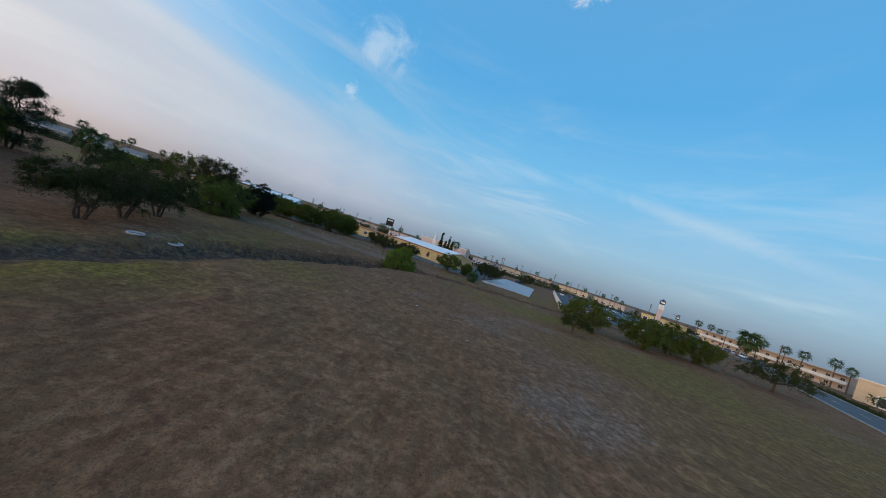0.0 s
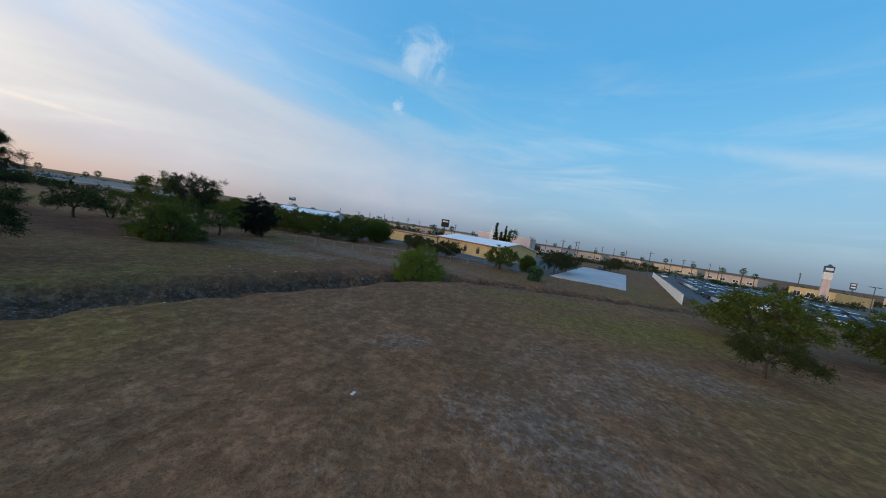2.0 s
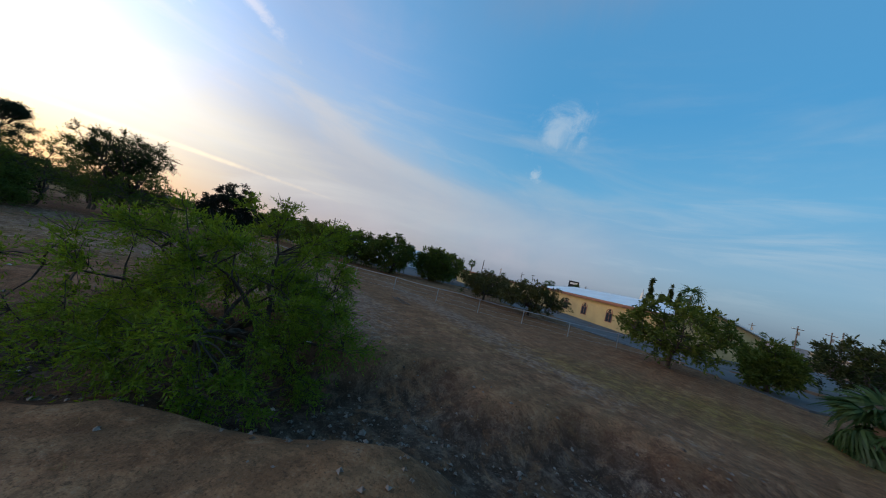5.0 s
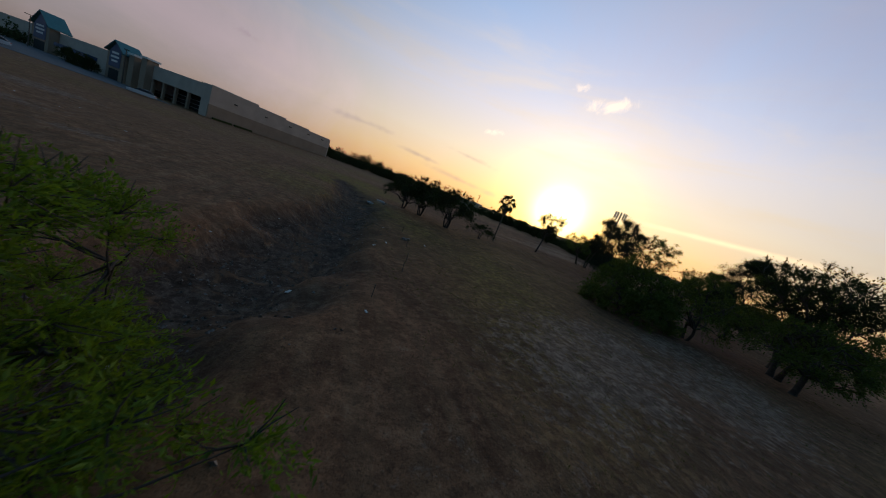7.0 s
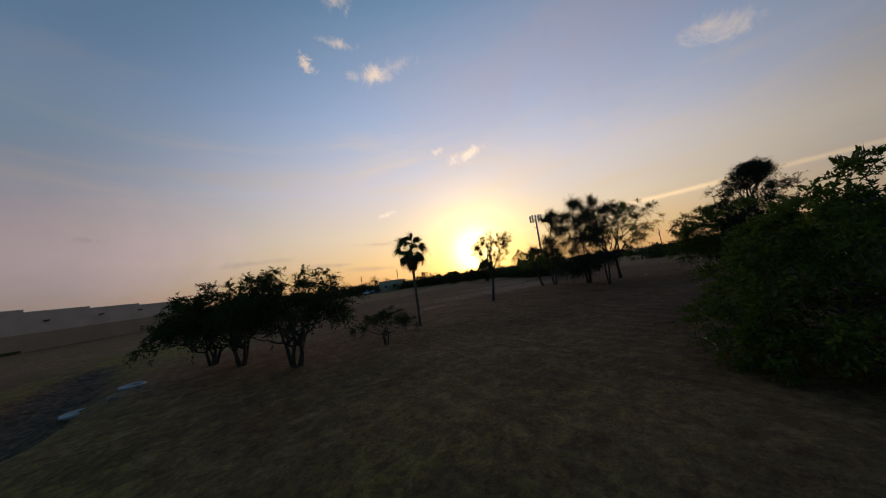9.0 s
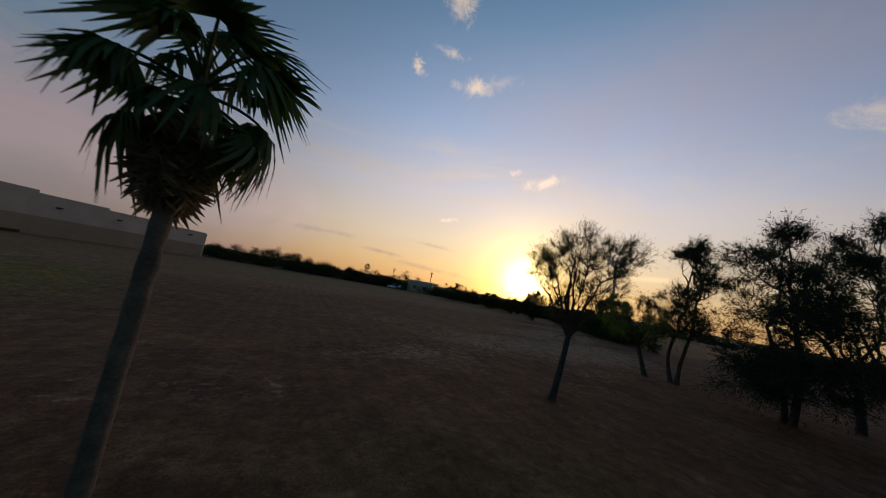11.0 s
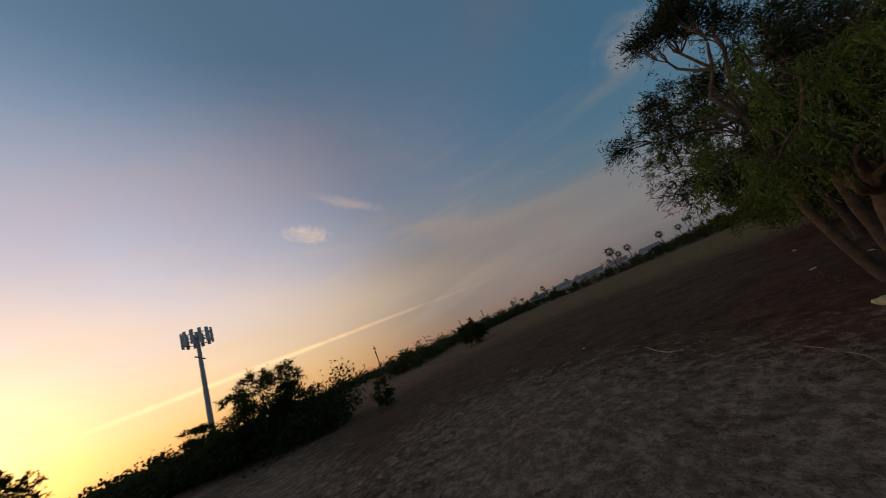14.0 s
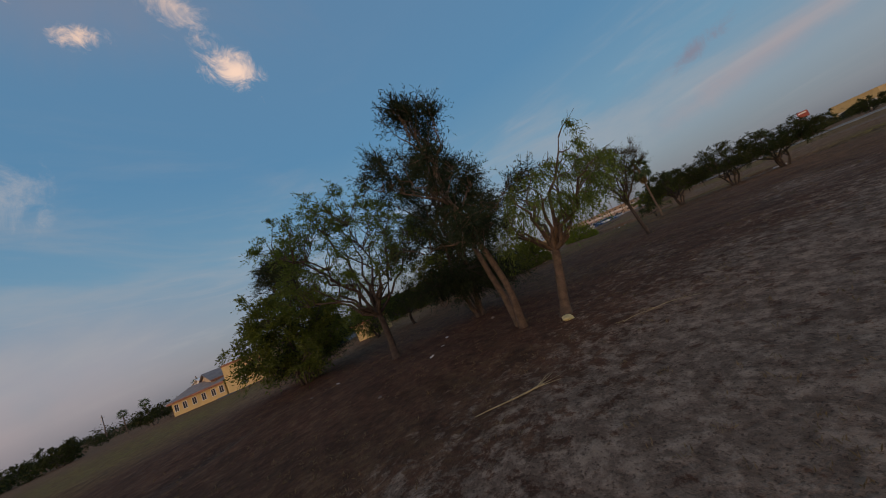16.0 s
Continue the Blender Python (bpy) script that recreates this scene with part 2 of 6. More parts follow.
def turf():
    """Dry mown grass with sandy bare spots, green strips and the dark soil of the ditch."""
    m = bpy.data.materials.new("dry_turf")
    m.use_nodes = True
    k = Nodes(m.node_tree)
    b = m.node_tree.nodes["Principled BSDF"]
    place = k.add("ShaderNodeTexCoord").outputs["Object"]

    def field(name):
        n = k.add("ShaderNodeAttribute", attribute_name=name)
        return n.outputs["Fac"]

    big, mid, fine, grain = k.noise(place, 0.09, 5, 0.6), k.noise(place, 0.55, 6, 0.65, 0.4), k.noise(place, 4.0, 5, 0.7), k.noise(place, 22.0, 3, 0.7)
    straw = k.mix(k.step(k.math("ADD", k.math("MULTIPLY", mid, 0.5), k.math("MULTIPLY", fine, 0.5)), 0.32, 0.68), (0.122, 0.053, 0.027, 1), (0.352, 0.172, 0.086, 1))
    # darker reddish soil, with the shade under the groves painted into its colour
    umber_shade = k.mix(k.step(k.math("ADD", k.math("MULTIPLY", mid, 0.45), k.math("MULTIPLY", fine, 0.55)), 0.36, 0.66), (0.046, 0.0165, 0.0095, 1), (0.138, 0.056, 0.032, 1))
    straw = k.mix(k.math("MULTIPLY", field("umber_shade"), 0.9), straw, umber_shade)
    straw = k.mix(k.math("MULTIPLY", k.step(big, 0.40, 0.62, 0, 0.6), k.math("MULTIPLY_ADD", field("umber_shade"), -0.85, 1.0)), straw, (0.190, 0.088, 0.038, 1))
    # faint mowing lines
    turn = k.add("ShaderNodeMapping")
    k.put(turn.inputs[0], place)
    turn.inputs["Rotation"].default_value = (0, 0, radians(8))
    wave = k.add("ShaderNodeTexWave")
    k.put(wave.inputs["Vector"], turn.outputs[0])
    wave.inputs["Scale"].default_value, wave.inputs["Distortion"].default_value, wave.inputs["Detail Scale"].default_value = 0.34, 1.6, 0.5
    straw = k.mix(k.math("MULTIPLY", k.step(wave.outputs["Fac"], 0.45, 0.9), k.math("MULTIPLY_ADD", field("umber_shade"), -0.22, 0.30)), straw, (0.26, 0.150, 0.078, 1))
    green = k.mix(k.step(fine, 0.35, 0.65), (0.105, 0.082, 0.010, 1), (0.262, 0.205, 0.022, 1))
    g = k.math("MULTIPLY", field("green"), k.step(k.math("ADD", k.math("MULTIPLY", mid, 0.6), k.math("MULTIPLY", fine, 0.4)), 0.38, 0.62, 0.25, 0.95))
    col = k.mix(g, straw, green)
    thin = k.step(k.noise(place, 0.16, 5, 0.6), 0.50, 0.66)
    thin = k.math("MULTIPLY", thin, k.step(big, 0.6, 0.4, 0.25, 0.8))
    col = k.mix(k.math("MULTIPLY", thin, k.math("MULTIPLY", k.step(fine, 0.42, 0.62), 0.35)), col, (0.115, 0.088, 0.026, 1))
    sand = k.mix(k.step(fine, 0.3, 0.7), (0.165, 0.096, 0.066, 1), (0.335, 0.215, 0.152, 1))
    sand = k.mix(k.math("MULTIPLY", field("umber_shade"), 0.75), sand, k.mix(k.step(fine, 0.32, 0.68), (0.150, 0.088, 0.057, 1), (0.345, 0.222, 0.150, 1)))
    mottle = k.noise(place, 3.0, 10, 0.78, 0.4)
    bare = k.math("ADD", k.math("MULTIPLY", field("bare"), 0.24), k.math("ADD", k.math("MULTIPLY", k.noise(place, 0.4, 6, 0.65, 0.6), 0.26), k.math("MULTIPLY", mottle, 0.72)))
    bare = k.math("MULTIPLY", k.step(bare, 0.635, 0.70), k.step(grain, 0.25, 0.5, 0.45, 0.95))
    col = k.mix(bare, col, sand)
    soil = k.mix(k.step(k.noise(place, 3.0, 8, 0.75, 0.6), 0.42, 0.66), (0.034, 0.022, 0.017, 1), (0.140, 0.099, 0.076, 1))
    col = k.mix(k.math("MULTIPLY", field("ditch"), k.step(k.noise(place, 0.9, 7, 0.7, 0.8), 0.34, 0.52, 0.15, 0.95)), col, soil)
    col = k.mix(k.math("MULTIPLY", k.step(grain, 0.56, 0.70, 0, 0.5), k.math("MULTIPLY_ADD", field("umber_shade"), -0.6, 1.0)), col, (0.27, 0.175, 0.108, 1))
    fleck = k.noise(place, 1.6, 10, 0.82, 0.3)
    col = k.mix(k.step(fleck, 0.55, 0.47, 0, 0.38), col, (0.040, 0.021, 0.012, 1))
    col = k.mix(k.math("MULTIPLY", k.step(fleck, 0.56, 0.63, 0, 0.4), k.math("MULTIPLY_ADD", field("umber_shade"), -0.45, 1.0)), col, (0.30, 0.20, 0.128, 1))
    col = k.mix(k.step(grain, 0.46, 0.30, 0, 0.6), col, (0.030, 0.019, 0.012, 1))
    col = k.mix(k.step(k.noise(place, 7.0, 6, 0.75), 0.46, 0.36, 0, 0.5), col, (0.045, 0.028, 0.017, 1))
    k.put(b.inputs["Base Color"], col)
    b.inputs["Roughness"].default_value, b.inputs["Specular IOR Level"].default_value = 0.95, 0.1
    n = k.add("ShaderNodeBump")
    n.inputs["Strength"].default_value, n.inputs["Distance"].default_value = 0.7, 0.06
    k.put(n.inputs["Height"], k.math("ADD", k.math("MULTIPLY", grain, 0.5), fine))
    k.put(b.inputs["Normal"], n.outputs[0])
    return m


TURF = turf()
BARK = surface("grey_brown_bark", (0.058, 0.043, 0.034), 0.95, 0.45, 6, bump=0.9, fine=28)
BARK_PALE = surface("pale_flaking_bark", (0.092, 0.064, 0.045), 0.95, 0.4, 5, bump=0.9, fine=24)
PALM_BARK = surface("ringed_palm_bark", (0.12, 0.085, 0.06), 0.95, 0.4, 4, bump=0.9, fine=30)
LEAF_BRIGHT = foliage("fresh_mesquite_leaves", (0.036, 0.068, 0.006), (0.150, 0.225, 0.014), 0.42)
LEAF_MID = foliage("green_leaves", (0.030, 0.046, 0.008), (0.098, 0.128, 0.020))
LEAF_DARK = foliage("dark_leaves", (0.014, 0.021, 0.006), (0.046, 0.060, 0.014), 0.2)
LEAF_PINE = foliage("dark_needles", (0.009, 0.017, 0.009), (0.030, 0.046, 0.021), 0.15)
LEAF_BLACK = foliage("very_dark_needles", (0.009, 0.013, 0.010), (0.022, 0.026, 0.018), 0.15)
LEAF_PEPPER = foliage("pepper_tree_leaves", (0.034, 0.062, 0.012), (0.120, 0.175, 0.036), 0.35)
LEAF_FAR = foliage("distant_leaves", (0.026, 0.033, 0.012), (0.060, 0.072, 0.022), 0.2)
LEAF_DRY = foliage("sparse_olive_leaves", (0.03, 0.032, 0.011), (0.085, 0.082, 0.026), 0.35)
FROND = foliage("palm_fronds", (0.020, 0.045, 0.016), (0.065, 0.105, 0.035), 0.3, 0.4)
FROND_DEAD = foliage("dead_palm_fronds", (0.10, 0.075, 0.045), (0.22, 0.165, 0.10), 0.25)
STRAW_BLADES = foliage("straw_blades", (0.085, 0.050, 0.026), (0.20, 0.13, 0.072), 0.45)
GREEN_BLADES = foliage("green_blades", (0.055, 0.055, 0.014), (0.13, 0.115, 0.032), 0.45)

# ---------------------------------------------------------------- mesh helpers
class Mesh:
    """Collects vertices and faces (numpy) for one mesh."""

    def __init__(self):
        self.v, self.q, self.n = [], [], 0

    def add(self, verts, quads):
        verts, quads = np.asarray(verts, float).reshape(-1, 3), np.asarray(quads, int).reshape(-1, 4)
        self.v.append(verts)
        self.q.append(quads + self.n)
        self.n += len(verts)
        return self

    def tube(self, path, radii, sides=6):
        path, radii = np.asarray(path, float), np.asarray(radii, float)
        way = np.gradient(path, axis=0)
        way /= np.linalg.norm(way, axis=1, keepdims=True) + 1e-9
        ref = np.where(np.abs(way[:, 2:]) > 0.9, [[1.0, 0, 0]], [[0, 0, 1.0]])
        u = np.cross(way, ref)
        u /= np.linalg.norm(u, axis=1, keepdims=True) + 1e-9
        w = np.cross(way, u)
        a = np.linspace(0, 2 * np.pi, sides, endpoint=False)
        ring = path[:, None] + radii[:, None, None] * (np.cos(a)[None, :, None] * u[:, None] + np.sin(a)[None, :, None] * w[:, None])
        i, j = np.meshgrid(np.arange(len(path) - 1), np.arange(sides), indexing="ij")
        b = i * sides + j
        c = i * sides + (j + 1) % sides
        quads = np.stack([b, c, c + sides, b + sides], -1).reshape(-1, 4)
        end = (len(path) - 1) * sides
        caps = [[end + s, end + s + 1, end + s + 2, end + s + 3] for s in range(0, sides - 3, 2)] if sides % 2 == 0 and sides <= 6 else []
        return self.add(ring.reshape(-1, 3), np.concatenate([quads, np.array(caps, int).reshape(-1, 4)]))

    def box(self, lo, hi, m=None):
        x0, y0, z0 = lo
        x1, y1, z1 = hi
        v = np.array([[x0, y0, z0], [x1, y0, z0], [x1, y1, z0], [x0, y1, z0], [x0, y0, z1], [x1, y0, z1], [x1, y1, z1], [x0, y1, z1]])
        if m is not None:
            v = np.array([m @ Vector(p) for p in v])
        return self.add(v, [[0, 3, 2, 1], [4, 5, 6, 7], [0, 1, 5, 4], [1, 2, 6, 5], [2, 3, 7, 6], [3, 0, 4, 7]])

    def data(self, name, material, smooth=False):
        v = np.concatenate(self.v)
        q = np.concatenate(self.q)
        me = bpy.data.meshes.new(name)
        me.vertices.add(len(v))
        me.vertices.foreach_set("co", v.astype(np.float32).ravel())
        me.loops.add(4 * len(q))
        me.loops.foreach_set("vertex_index", q.astype(np.int32).ravel())
        me.polygons.add(len(q))
        me.polygons.foreach_set("loop_start", np.arange(0, 4 * len(q), 4, dtype=np.int32))
        me.polygons.foreach_set("use_smooth", np.full(len(q), smooth))
        me.update(calc_edges=True)
        me.materials.append(material)
        return me


def part(name, mesh, material, parent, label="", smooth=False, at=None):
    """Links a mesh as one object under its thing or part."""
    ob = new(name, mesh.data(name, material, smooth) if isinstance(mesh, Mesh) else mesh)
    ob.parent = parent
    if at is not None:
        ob.matrix_basis = at
    return tagged(ob, label=label)


def thing(name, label, category, at=None, group="", kind=""):
    ob = new(name)
    ob.empty_display_size = 0.2
    if at is not None:
        ob.matrix_basis = at
    return tagged(ob, label, category, group, kind)


def solid(name, mesh, material, label, category, at=None, group="", kind="", smooth=False):
    ob = new(name, mesh.data(name, material, smooth))
    if at is not None:
        ob.matrix_basis = at
    return tagged(ob, label, category, group, kind)


def bevelled(name, lo, hi, width, segments=2):
    """A box with rounded edges, as mesh data."""
    bm = bmesh.new()
    bmesh.ops.create_cube(bm, size=1)
    for v in bm.verts:
        v.co = Vector([(a + b) / 2 + c * (b - a) for a, b, c in zip(lo, hi, v.co)])
    bmesh.ops.bevel(bm, geom=bm.edges[:], offset=width, segments=segments, affect="EDGES", profile=0.5)
    me = bpy.data.meshes.new(name)
    bm.to_mesh(me)
    bm.free()
    return me


def with_material(me, material):
    me.materials.append(material)
    return me


# ---------------------------------------------------------------- ground
DITCH = [(-18.6, 10.0, 0.15, 2.0), (-18.2, 17.0, 0.55, 2.6), (-17.4, 26.0, 0.95, 3.0), (-14.8, 33.5, 1.2, 3.4), (-11.8, 41.0, 1.3, 3.6), (-9.3, 47.0, 1.25, 3.3),
         (-5.8, 52.3, 1.15, 3.1), (-0.8, 55.3, 0.95, 2.8), (5.5, 57.8, 0.8, 2.7), (13.5, 60.2, 0.65, 2.6), (25.0, 62.5, 0.45, 2.6), (42.0, 66.5, 0.1, 2.4)]


def ditch_at(x, y):
    """How deep into the ditch a place lies (0 to 1), and its depth there."""
    x, y = np.asarray(x, float), np.asarray(y, float)
    best, deep, half = np.full(x.shape, 1e9), np.zeros(x.shape), np.ones(x.shape)
    for (ax, ay, ad, aw), (bx, by, bd, bw) in zip(DITCH, DITCH[1:]):
        dx, dy = bx - ax, by - ay
        t = np.clip(((x - ax) * dx + (y - ay) * dy) / (dx * dx + dy * dy), 0, 1)
        d = np.hypot(x - ax - t * dx, y - ay - t * dy)
        near = d < best
        best, deep, half = np.where(near, d, best), np.where(near, ad + t * (bd - ad), deep), np.where(near, aw + t * (bw - aw), half)
    best = best + 0.45 * np.sin(x * 1.1 + y * 0.7) * np.sin(y * 0.9 - x * 0.4) + 0.25 * np.sin(x * 2.3 - y * 1.7)
    half = half * 0.8
    s = np.clip(1.15 - best / half, 0, 1)
    s = np.clip(s / 0.85, 0, 1)
    return s * s * (3 - 2 * s), deep


FURROW = [(-100, 25.5), (-90, 26.5), (-80, 27.2), (-74, 29.2), (-68.5, 33.5)]


def furrow_at(x, y):
    best = np.full(np.shape(x), 1e9)
    for (ax, ay), (bx, by) in zip(FURROW, FURROW[1:]):
        dx, dy = bx - ax, by - ay
        t = np.clip(((x - ax) * dx + (y - ay) * dy) / (dx * dx + dy * dy), 0, 1)
        best = np.minimum(best, np.hypot(x - ax - t * dx, y - ay - t * dy))
    return np.clip(1 - best / 0.8, 0, 1)


def waves(x, y):
    return 0.05 * np.sin(x * 0.31 + 1.2) * np.sin(y * 0.27) + 0.03 * np.sin(x * 0.83 + y * 0.61) + 0.02 * np.sin(x * 1.9 - y * 1.4)


def ground_height(x, y):
    s, deep = ditch_at(x, y)
    x, y = np.asarray(x, float), np.asarray(y, float)
    inside = np.clip((95 - np.hypot(x + 15, y - 35)) / 30, 0, 1)
    rough = 0.10 * np.sin(x * 2.7 + y) * np.sin(y * 2.3 - x * 0.7)
    swell = 0.4 * np.exp(-((x + 38) / 18) ** 2 - ((y - 28) / 9) ** 2)
    return waves(x, y) * inside + swell - s * deep + s * rough - 0.12 * furrow_at(x, y)


def gz(x, y):
    return float(ground_height(np.array([x]), np.array([y]))[0])


def blob(x, y, cx, cy, rx, ry, turn=0.0):
    a = radians(turn)
    u, v = (x - cx) * math.cos(a) + (y - cy) * math.sin(a), (y - cy) * math.cos(a) - (x - cx) * math.sin(a)
    return np.clip(1.35 - np.sqrt((u / rx) ** 2 + (v / ry) ** 2), 0, 1)


def build_ground():
    far = np.array([100, 125, 160, 210, 280, 380, 550, 800, 1300, 2200, 4000.0])
    xs = np.concatenate([-far[::-1] - 0, np.arange(-95, 70.1, 0.6), far])
    ys = np.concatenate([-far[::-1] - 0, [-80, -65, -50, -40], np.arange(-30, 95.1, 0.6), far + 5])
    X, Y = np.meshgrid(xs, ys, indexing="ij")
    Z = ground_height(X, Y)
    nx, ny = len(xs), len(ys)
    i, j = np.meshgrid(np.arange(nx - 1), np.arange(ny - 1), indexing="ij")
    a = i * ny + j
    mesh = Mesh().add(np.stack([X, Y, Z], -1), np.stack([a, a + ny, a + ny + 1, a + 1], -1))
    me = mesh.data("ground", TURF, True)
    x, y = X.ravel(), Y.ravel()
    s, _ = ditch_at(x, y)
    green = np.zeros_like(x)
    for c in [(-22, 2, 7, 10, 0, 1.0), (-24, 8, 5, 7, 0, .9), (14, 44.5, 9, 4, 15, 1.0), (21, 47.5, 7, 4, 10, 1.0), (-78, 60, 22, 9, 50, .75), (-21, 44, 6, 3, 60, .4), (-17.5, 14, 6, 4, 20, 1.0), (-23, 43, 12, 4, 62, .6), (-29, 40, 9, 4, 50, .3), (-17, 14.5, 5, 4, 0, 1.0), (-19.5, 10, 6, 3.5, 15, 1.0), (20, 48.5, 8, 3.5, 12, .9), (32, 37, 12, 4, 10, .9),
              (9, 51, 9, 3, 20, .7), (5, 66, 10, 2.5, 20, .6), (-12, 26, 4, 6, 20, .5), (-92, 55, 40, 8, 60, .7), (-60, 80, 30, 6, 20, .6), (-30, 33, 9, 6, 0, .2), (-60, -45, 60, 12, 20, .5),
              (27, 75, 7, 18, -25, .5), (60, 22, 14, 8, 40, .7), (-37, 29, 6, 5, 0, .15), (36, 24, 20, 16, 0, .55), (20, 12, 8, 10, 0, .35), (-26, 38, 12, 9, 60, .3),
              (-95, 62, 36, 12, 50, .45), (-85, 45, 18, 6, 30, .35), (28, 30, 14, 10, 0, .8), (-45, 66, 20, 5, -20, .4), (-20, 30, 3, 14, 10, .6), (10, -10, 20, 10, 0, .3)]:
        green = np.maximum(green, blob(x, y, *c[:5]) * c[5])
    bare = np.zeros_like(x)
    for c in [(-22, 50.5, 9, 5, 20, .9), (-29, 53, 8, 4, 10, .9), (7, 17, 7, 6, 0, .45), (-60.5, 17, 8, 3, 0, 1.0), (12, 22, 8, 7, 0, .7), (4, 24, 9, 8, 0, .45), (14, 36, 9, 3, 10, .8), (8, 33, 8, 6, 0, .7), (0, 10, 10, 6, 0, .35), (9, 15, 6, 4, 20, .95), (5.5, 27.5, 5, 3.5, 0, .85), (-1, 32, 2.5, 1.5, 30, .9), (-20, 60, 14, 5, -22, 1.0), (-12, 59, 9, 4, -20, 1.0),
              (-62, 16, 14, 7, 0, 1.0), (-55, 14, 12, 6, 0, .9), (-57, 21, 10, 4, 20, .6), (-70, 8, 18, 6, 10, .9), (-44, 18, 8, 4, 0, .7), (-36, 22, 6, 3, 0, .5), (-22, 22, 4, 3, 0, .8),
              (-32, 50, 8, 4, 0, .8), (-27, 53, 8, 4, 0, .7), (-10, 66, 20, 2, -22, .9), (-80, 0, 16, 3, -25, .9), (-50, 8, 14, 5, 0, .6), (28, 40, 5, 1.5, 0, .7), (45, 30, 8, 2, 10, .7)]:
        bare = np.maximum(bare, blob(x, y, *c[:5]) * c[5])
    # zones of reddish western soil, also darkened to paint in tree shade
    umber_shade = np.zeros_like(x)
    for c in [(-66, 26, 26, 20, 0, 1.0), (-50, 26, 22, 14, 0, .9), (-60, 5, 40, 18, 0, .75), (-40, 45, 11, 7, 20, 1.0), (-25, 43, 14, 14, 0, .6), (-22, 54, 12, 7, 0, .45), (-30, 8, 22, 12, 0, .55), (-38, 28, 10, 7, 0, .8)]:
        umber_shade = np.maximum(umber_shade, np.clip(blob(x, y, *c[:5]) * 1.8, 0, 1) * c[5])
    for name, values in (("umber_shade", umber_shade), ("green", green * (1 - s)), ("bare", bare * (1 - s)), ("ditch", np.clip(s * 1.6 + furrow_at(x, y) * 0.9, 0, 1))):
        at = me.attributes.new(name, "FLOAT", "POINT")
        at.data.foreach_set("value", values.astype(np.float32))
    return tagged(new("ground", me), "mown dry brown grass field with sandy bare patches and a shallow ditch", "ground", kind="structure")


build_ground()


# ---------------------------------------------------------------- trees
LEAF_SCALE = 1.25


def unit(v):
    return v / (np.linalg.norm(v, axis=-1, keepdims=True) + 1e-9)


def leaves(mesh, places, length, width, rng, hang=0.0, way=None):
    """Small folded leaves at the places; hang draws them downwards."""
    n = len(places)
    d = rng.normal(size=(n, 3)) if way is None else way + rng.normal(size=(n, 3)) * 0.5
    d[:, 2] -= hang
    d = unit(d)
    s = unit(np.cross(d, rng.normal(size=(n, 3))))
    up = np.cross(d, s)
    size = rng.uniform(0.65, 1.35, (n, 1)) * LEAF_SCALE
    l, w = length * size, width * size
    v = np.stack([places, places + d * l * 0.45 + s * w * 0.5 + up * w * 0.15, places + d * l, places + d * l * 0.45 - s * w * 0.5 + up * w * 0.15], 1)
    mesh.add(v, np.arange(4 * n).reshape(-1, 4))


def curve(a, b, bend, n=5, crook=0.0, rng=None):
    """A bent way from a to b; crook makes it wander."""
    t = np.linspace(0, 1, n)[:, None]
    way = a + (b - a) * t + bend * (4 * t * (1 - t)) * 0.5
    if crook:
        way[1:-1] += rng.normal(0, crook * np.linalg.norm(b - a), (n - 2, 3))
    return way


def crown_points(rng, n, r, low, high, shape, seed):
    """Places for clumps in a crown with an uneven outline."""
    out = []
    if shape == "plume":
        count = max(14, n // 6)
        for b in range(n):
            way = np.random.default_rng(seed * 1000 + b % count)
            z, turn = way.uniform(0, 1) ** 1.45, way.uniform(0, 2 * np.pi)
            reach = r * math.sin(math.pi * (0.30 + 0.67 * z)) ** 0.8 * way.uniform(0.6, 1.12)
            f = rng.uniform(0.12, 1) ** 0.6
            side = rng.normal(0, 0.09 * r, 3) + [0, 0, 0.1 * r]
            zz = low + (high - low) * z * 0.88 + reach * f * way.uniform(-0.05, 0.30)
            out.append((math.cos(turn) * reach * f + side[0], math.sin(turn) * reach * f + side[1], zz + side[2] * 0.6))
        return np.array(out)
    while len(out) < n:
        d = unit(rng.normal(size=3))
        lump = 0.96 + 0.50 * noise.noise(Vector(d * 1.5) + Vector((seed * 3.1, seed, 0))) + 0.22 * noise.noise(Vector(d * 3.4) + Vector((seed, 4, seed * 2.3)))
        q = d * lump * rng.uniform(0.25, 1) ** (1 / 2.4)
        z = max(0.0, (q[2] + 1) / 2)
        if shape == "umbrella":
            x, y, zz = q[0] * r, q[1] * r, low + (high - low) * (0.22 + 0.80 * abs(q[2]) - 0.16 * (q[0] ** 2 + q[1] ** 2))
        elif shape == "mound":
            x, y, zz = q[0] * r, q[1] * r, low + (high - low) * abs(q[2]) ** 0.85
        elif shape == "column":
            k = math.sin(math.pi * min(0.99, 0.22 + 0.75 * z)) ** 0.8
            x, y, zz = q[0] * r * k, q[1] * r * k, low + (high - low) * z
        elif shape == "cone":
            x, y, zz = q[0] * r * max(0.1, 1.15 - 0.95 * z), q[1] * r * max(0.1, 1.15 - 0.95 * z), low + (high - low) * z
        elif shape == "flat":
            k = 0.45 + 0.75 * z
            x, y, zz = q[0] * r * k, q[1] * r * k, low + (high - low) * z ** 0.7
        else:
            x, y, zz = q[0] * r, q[1] * r, low + (high - low) * z
        out.append((x, y, zz))
    return np.array(out)


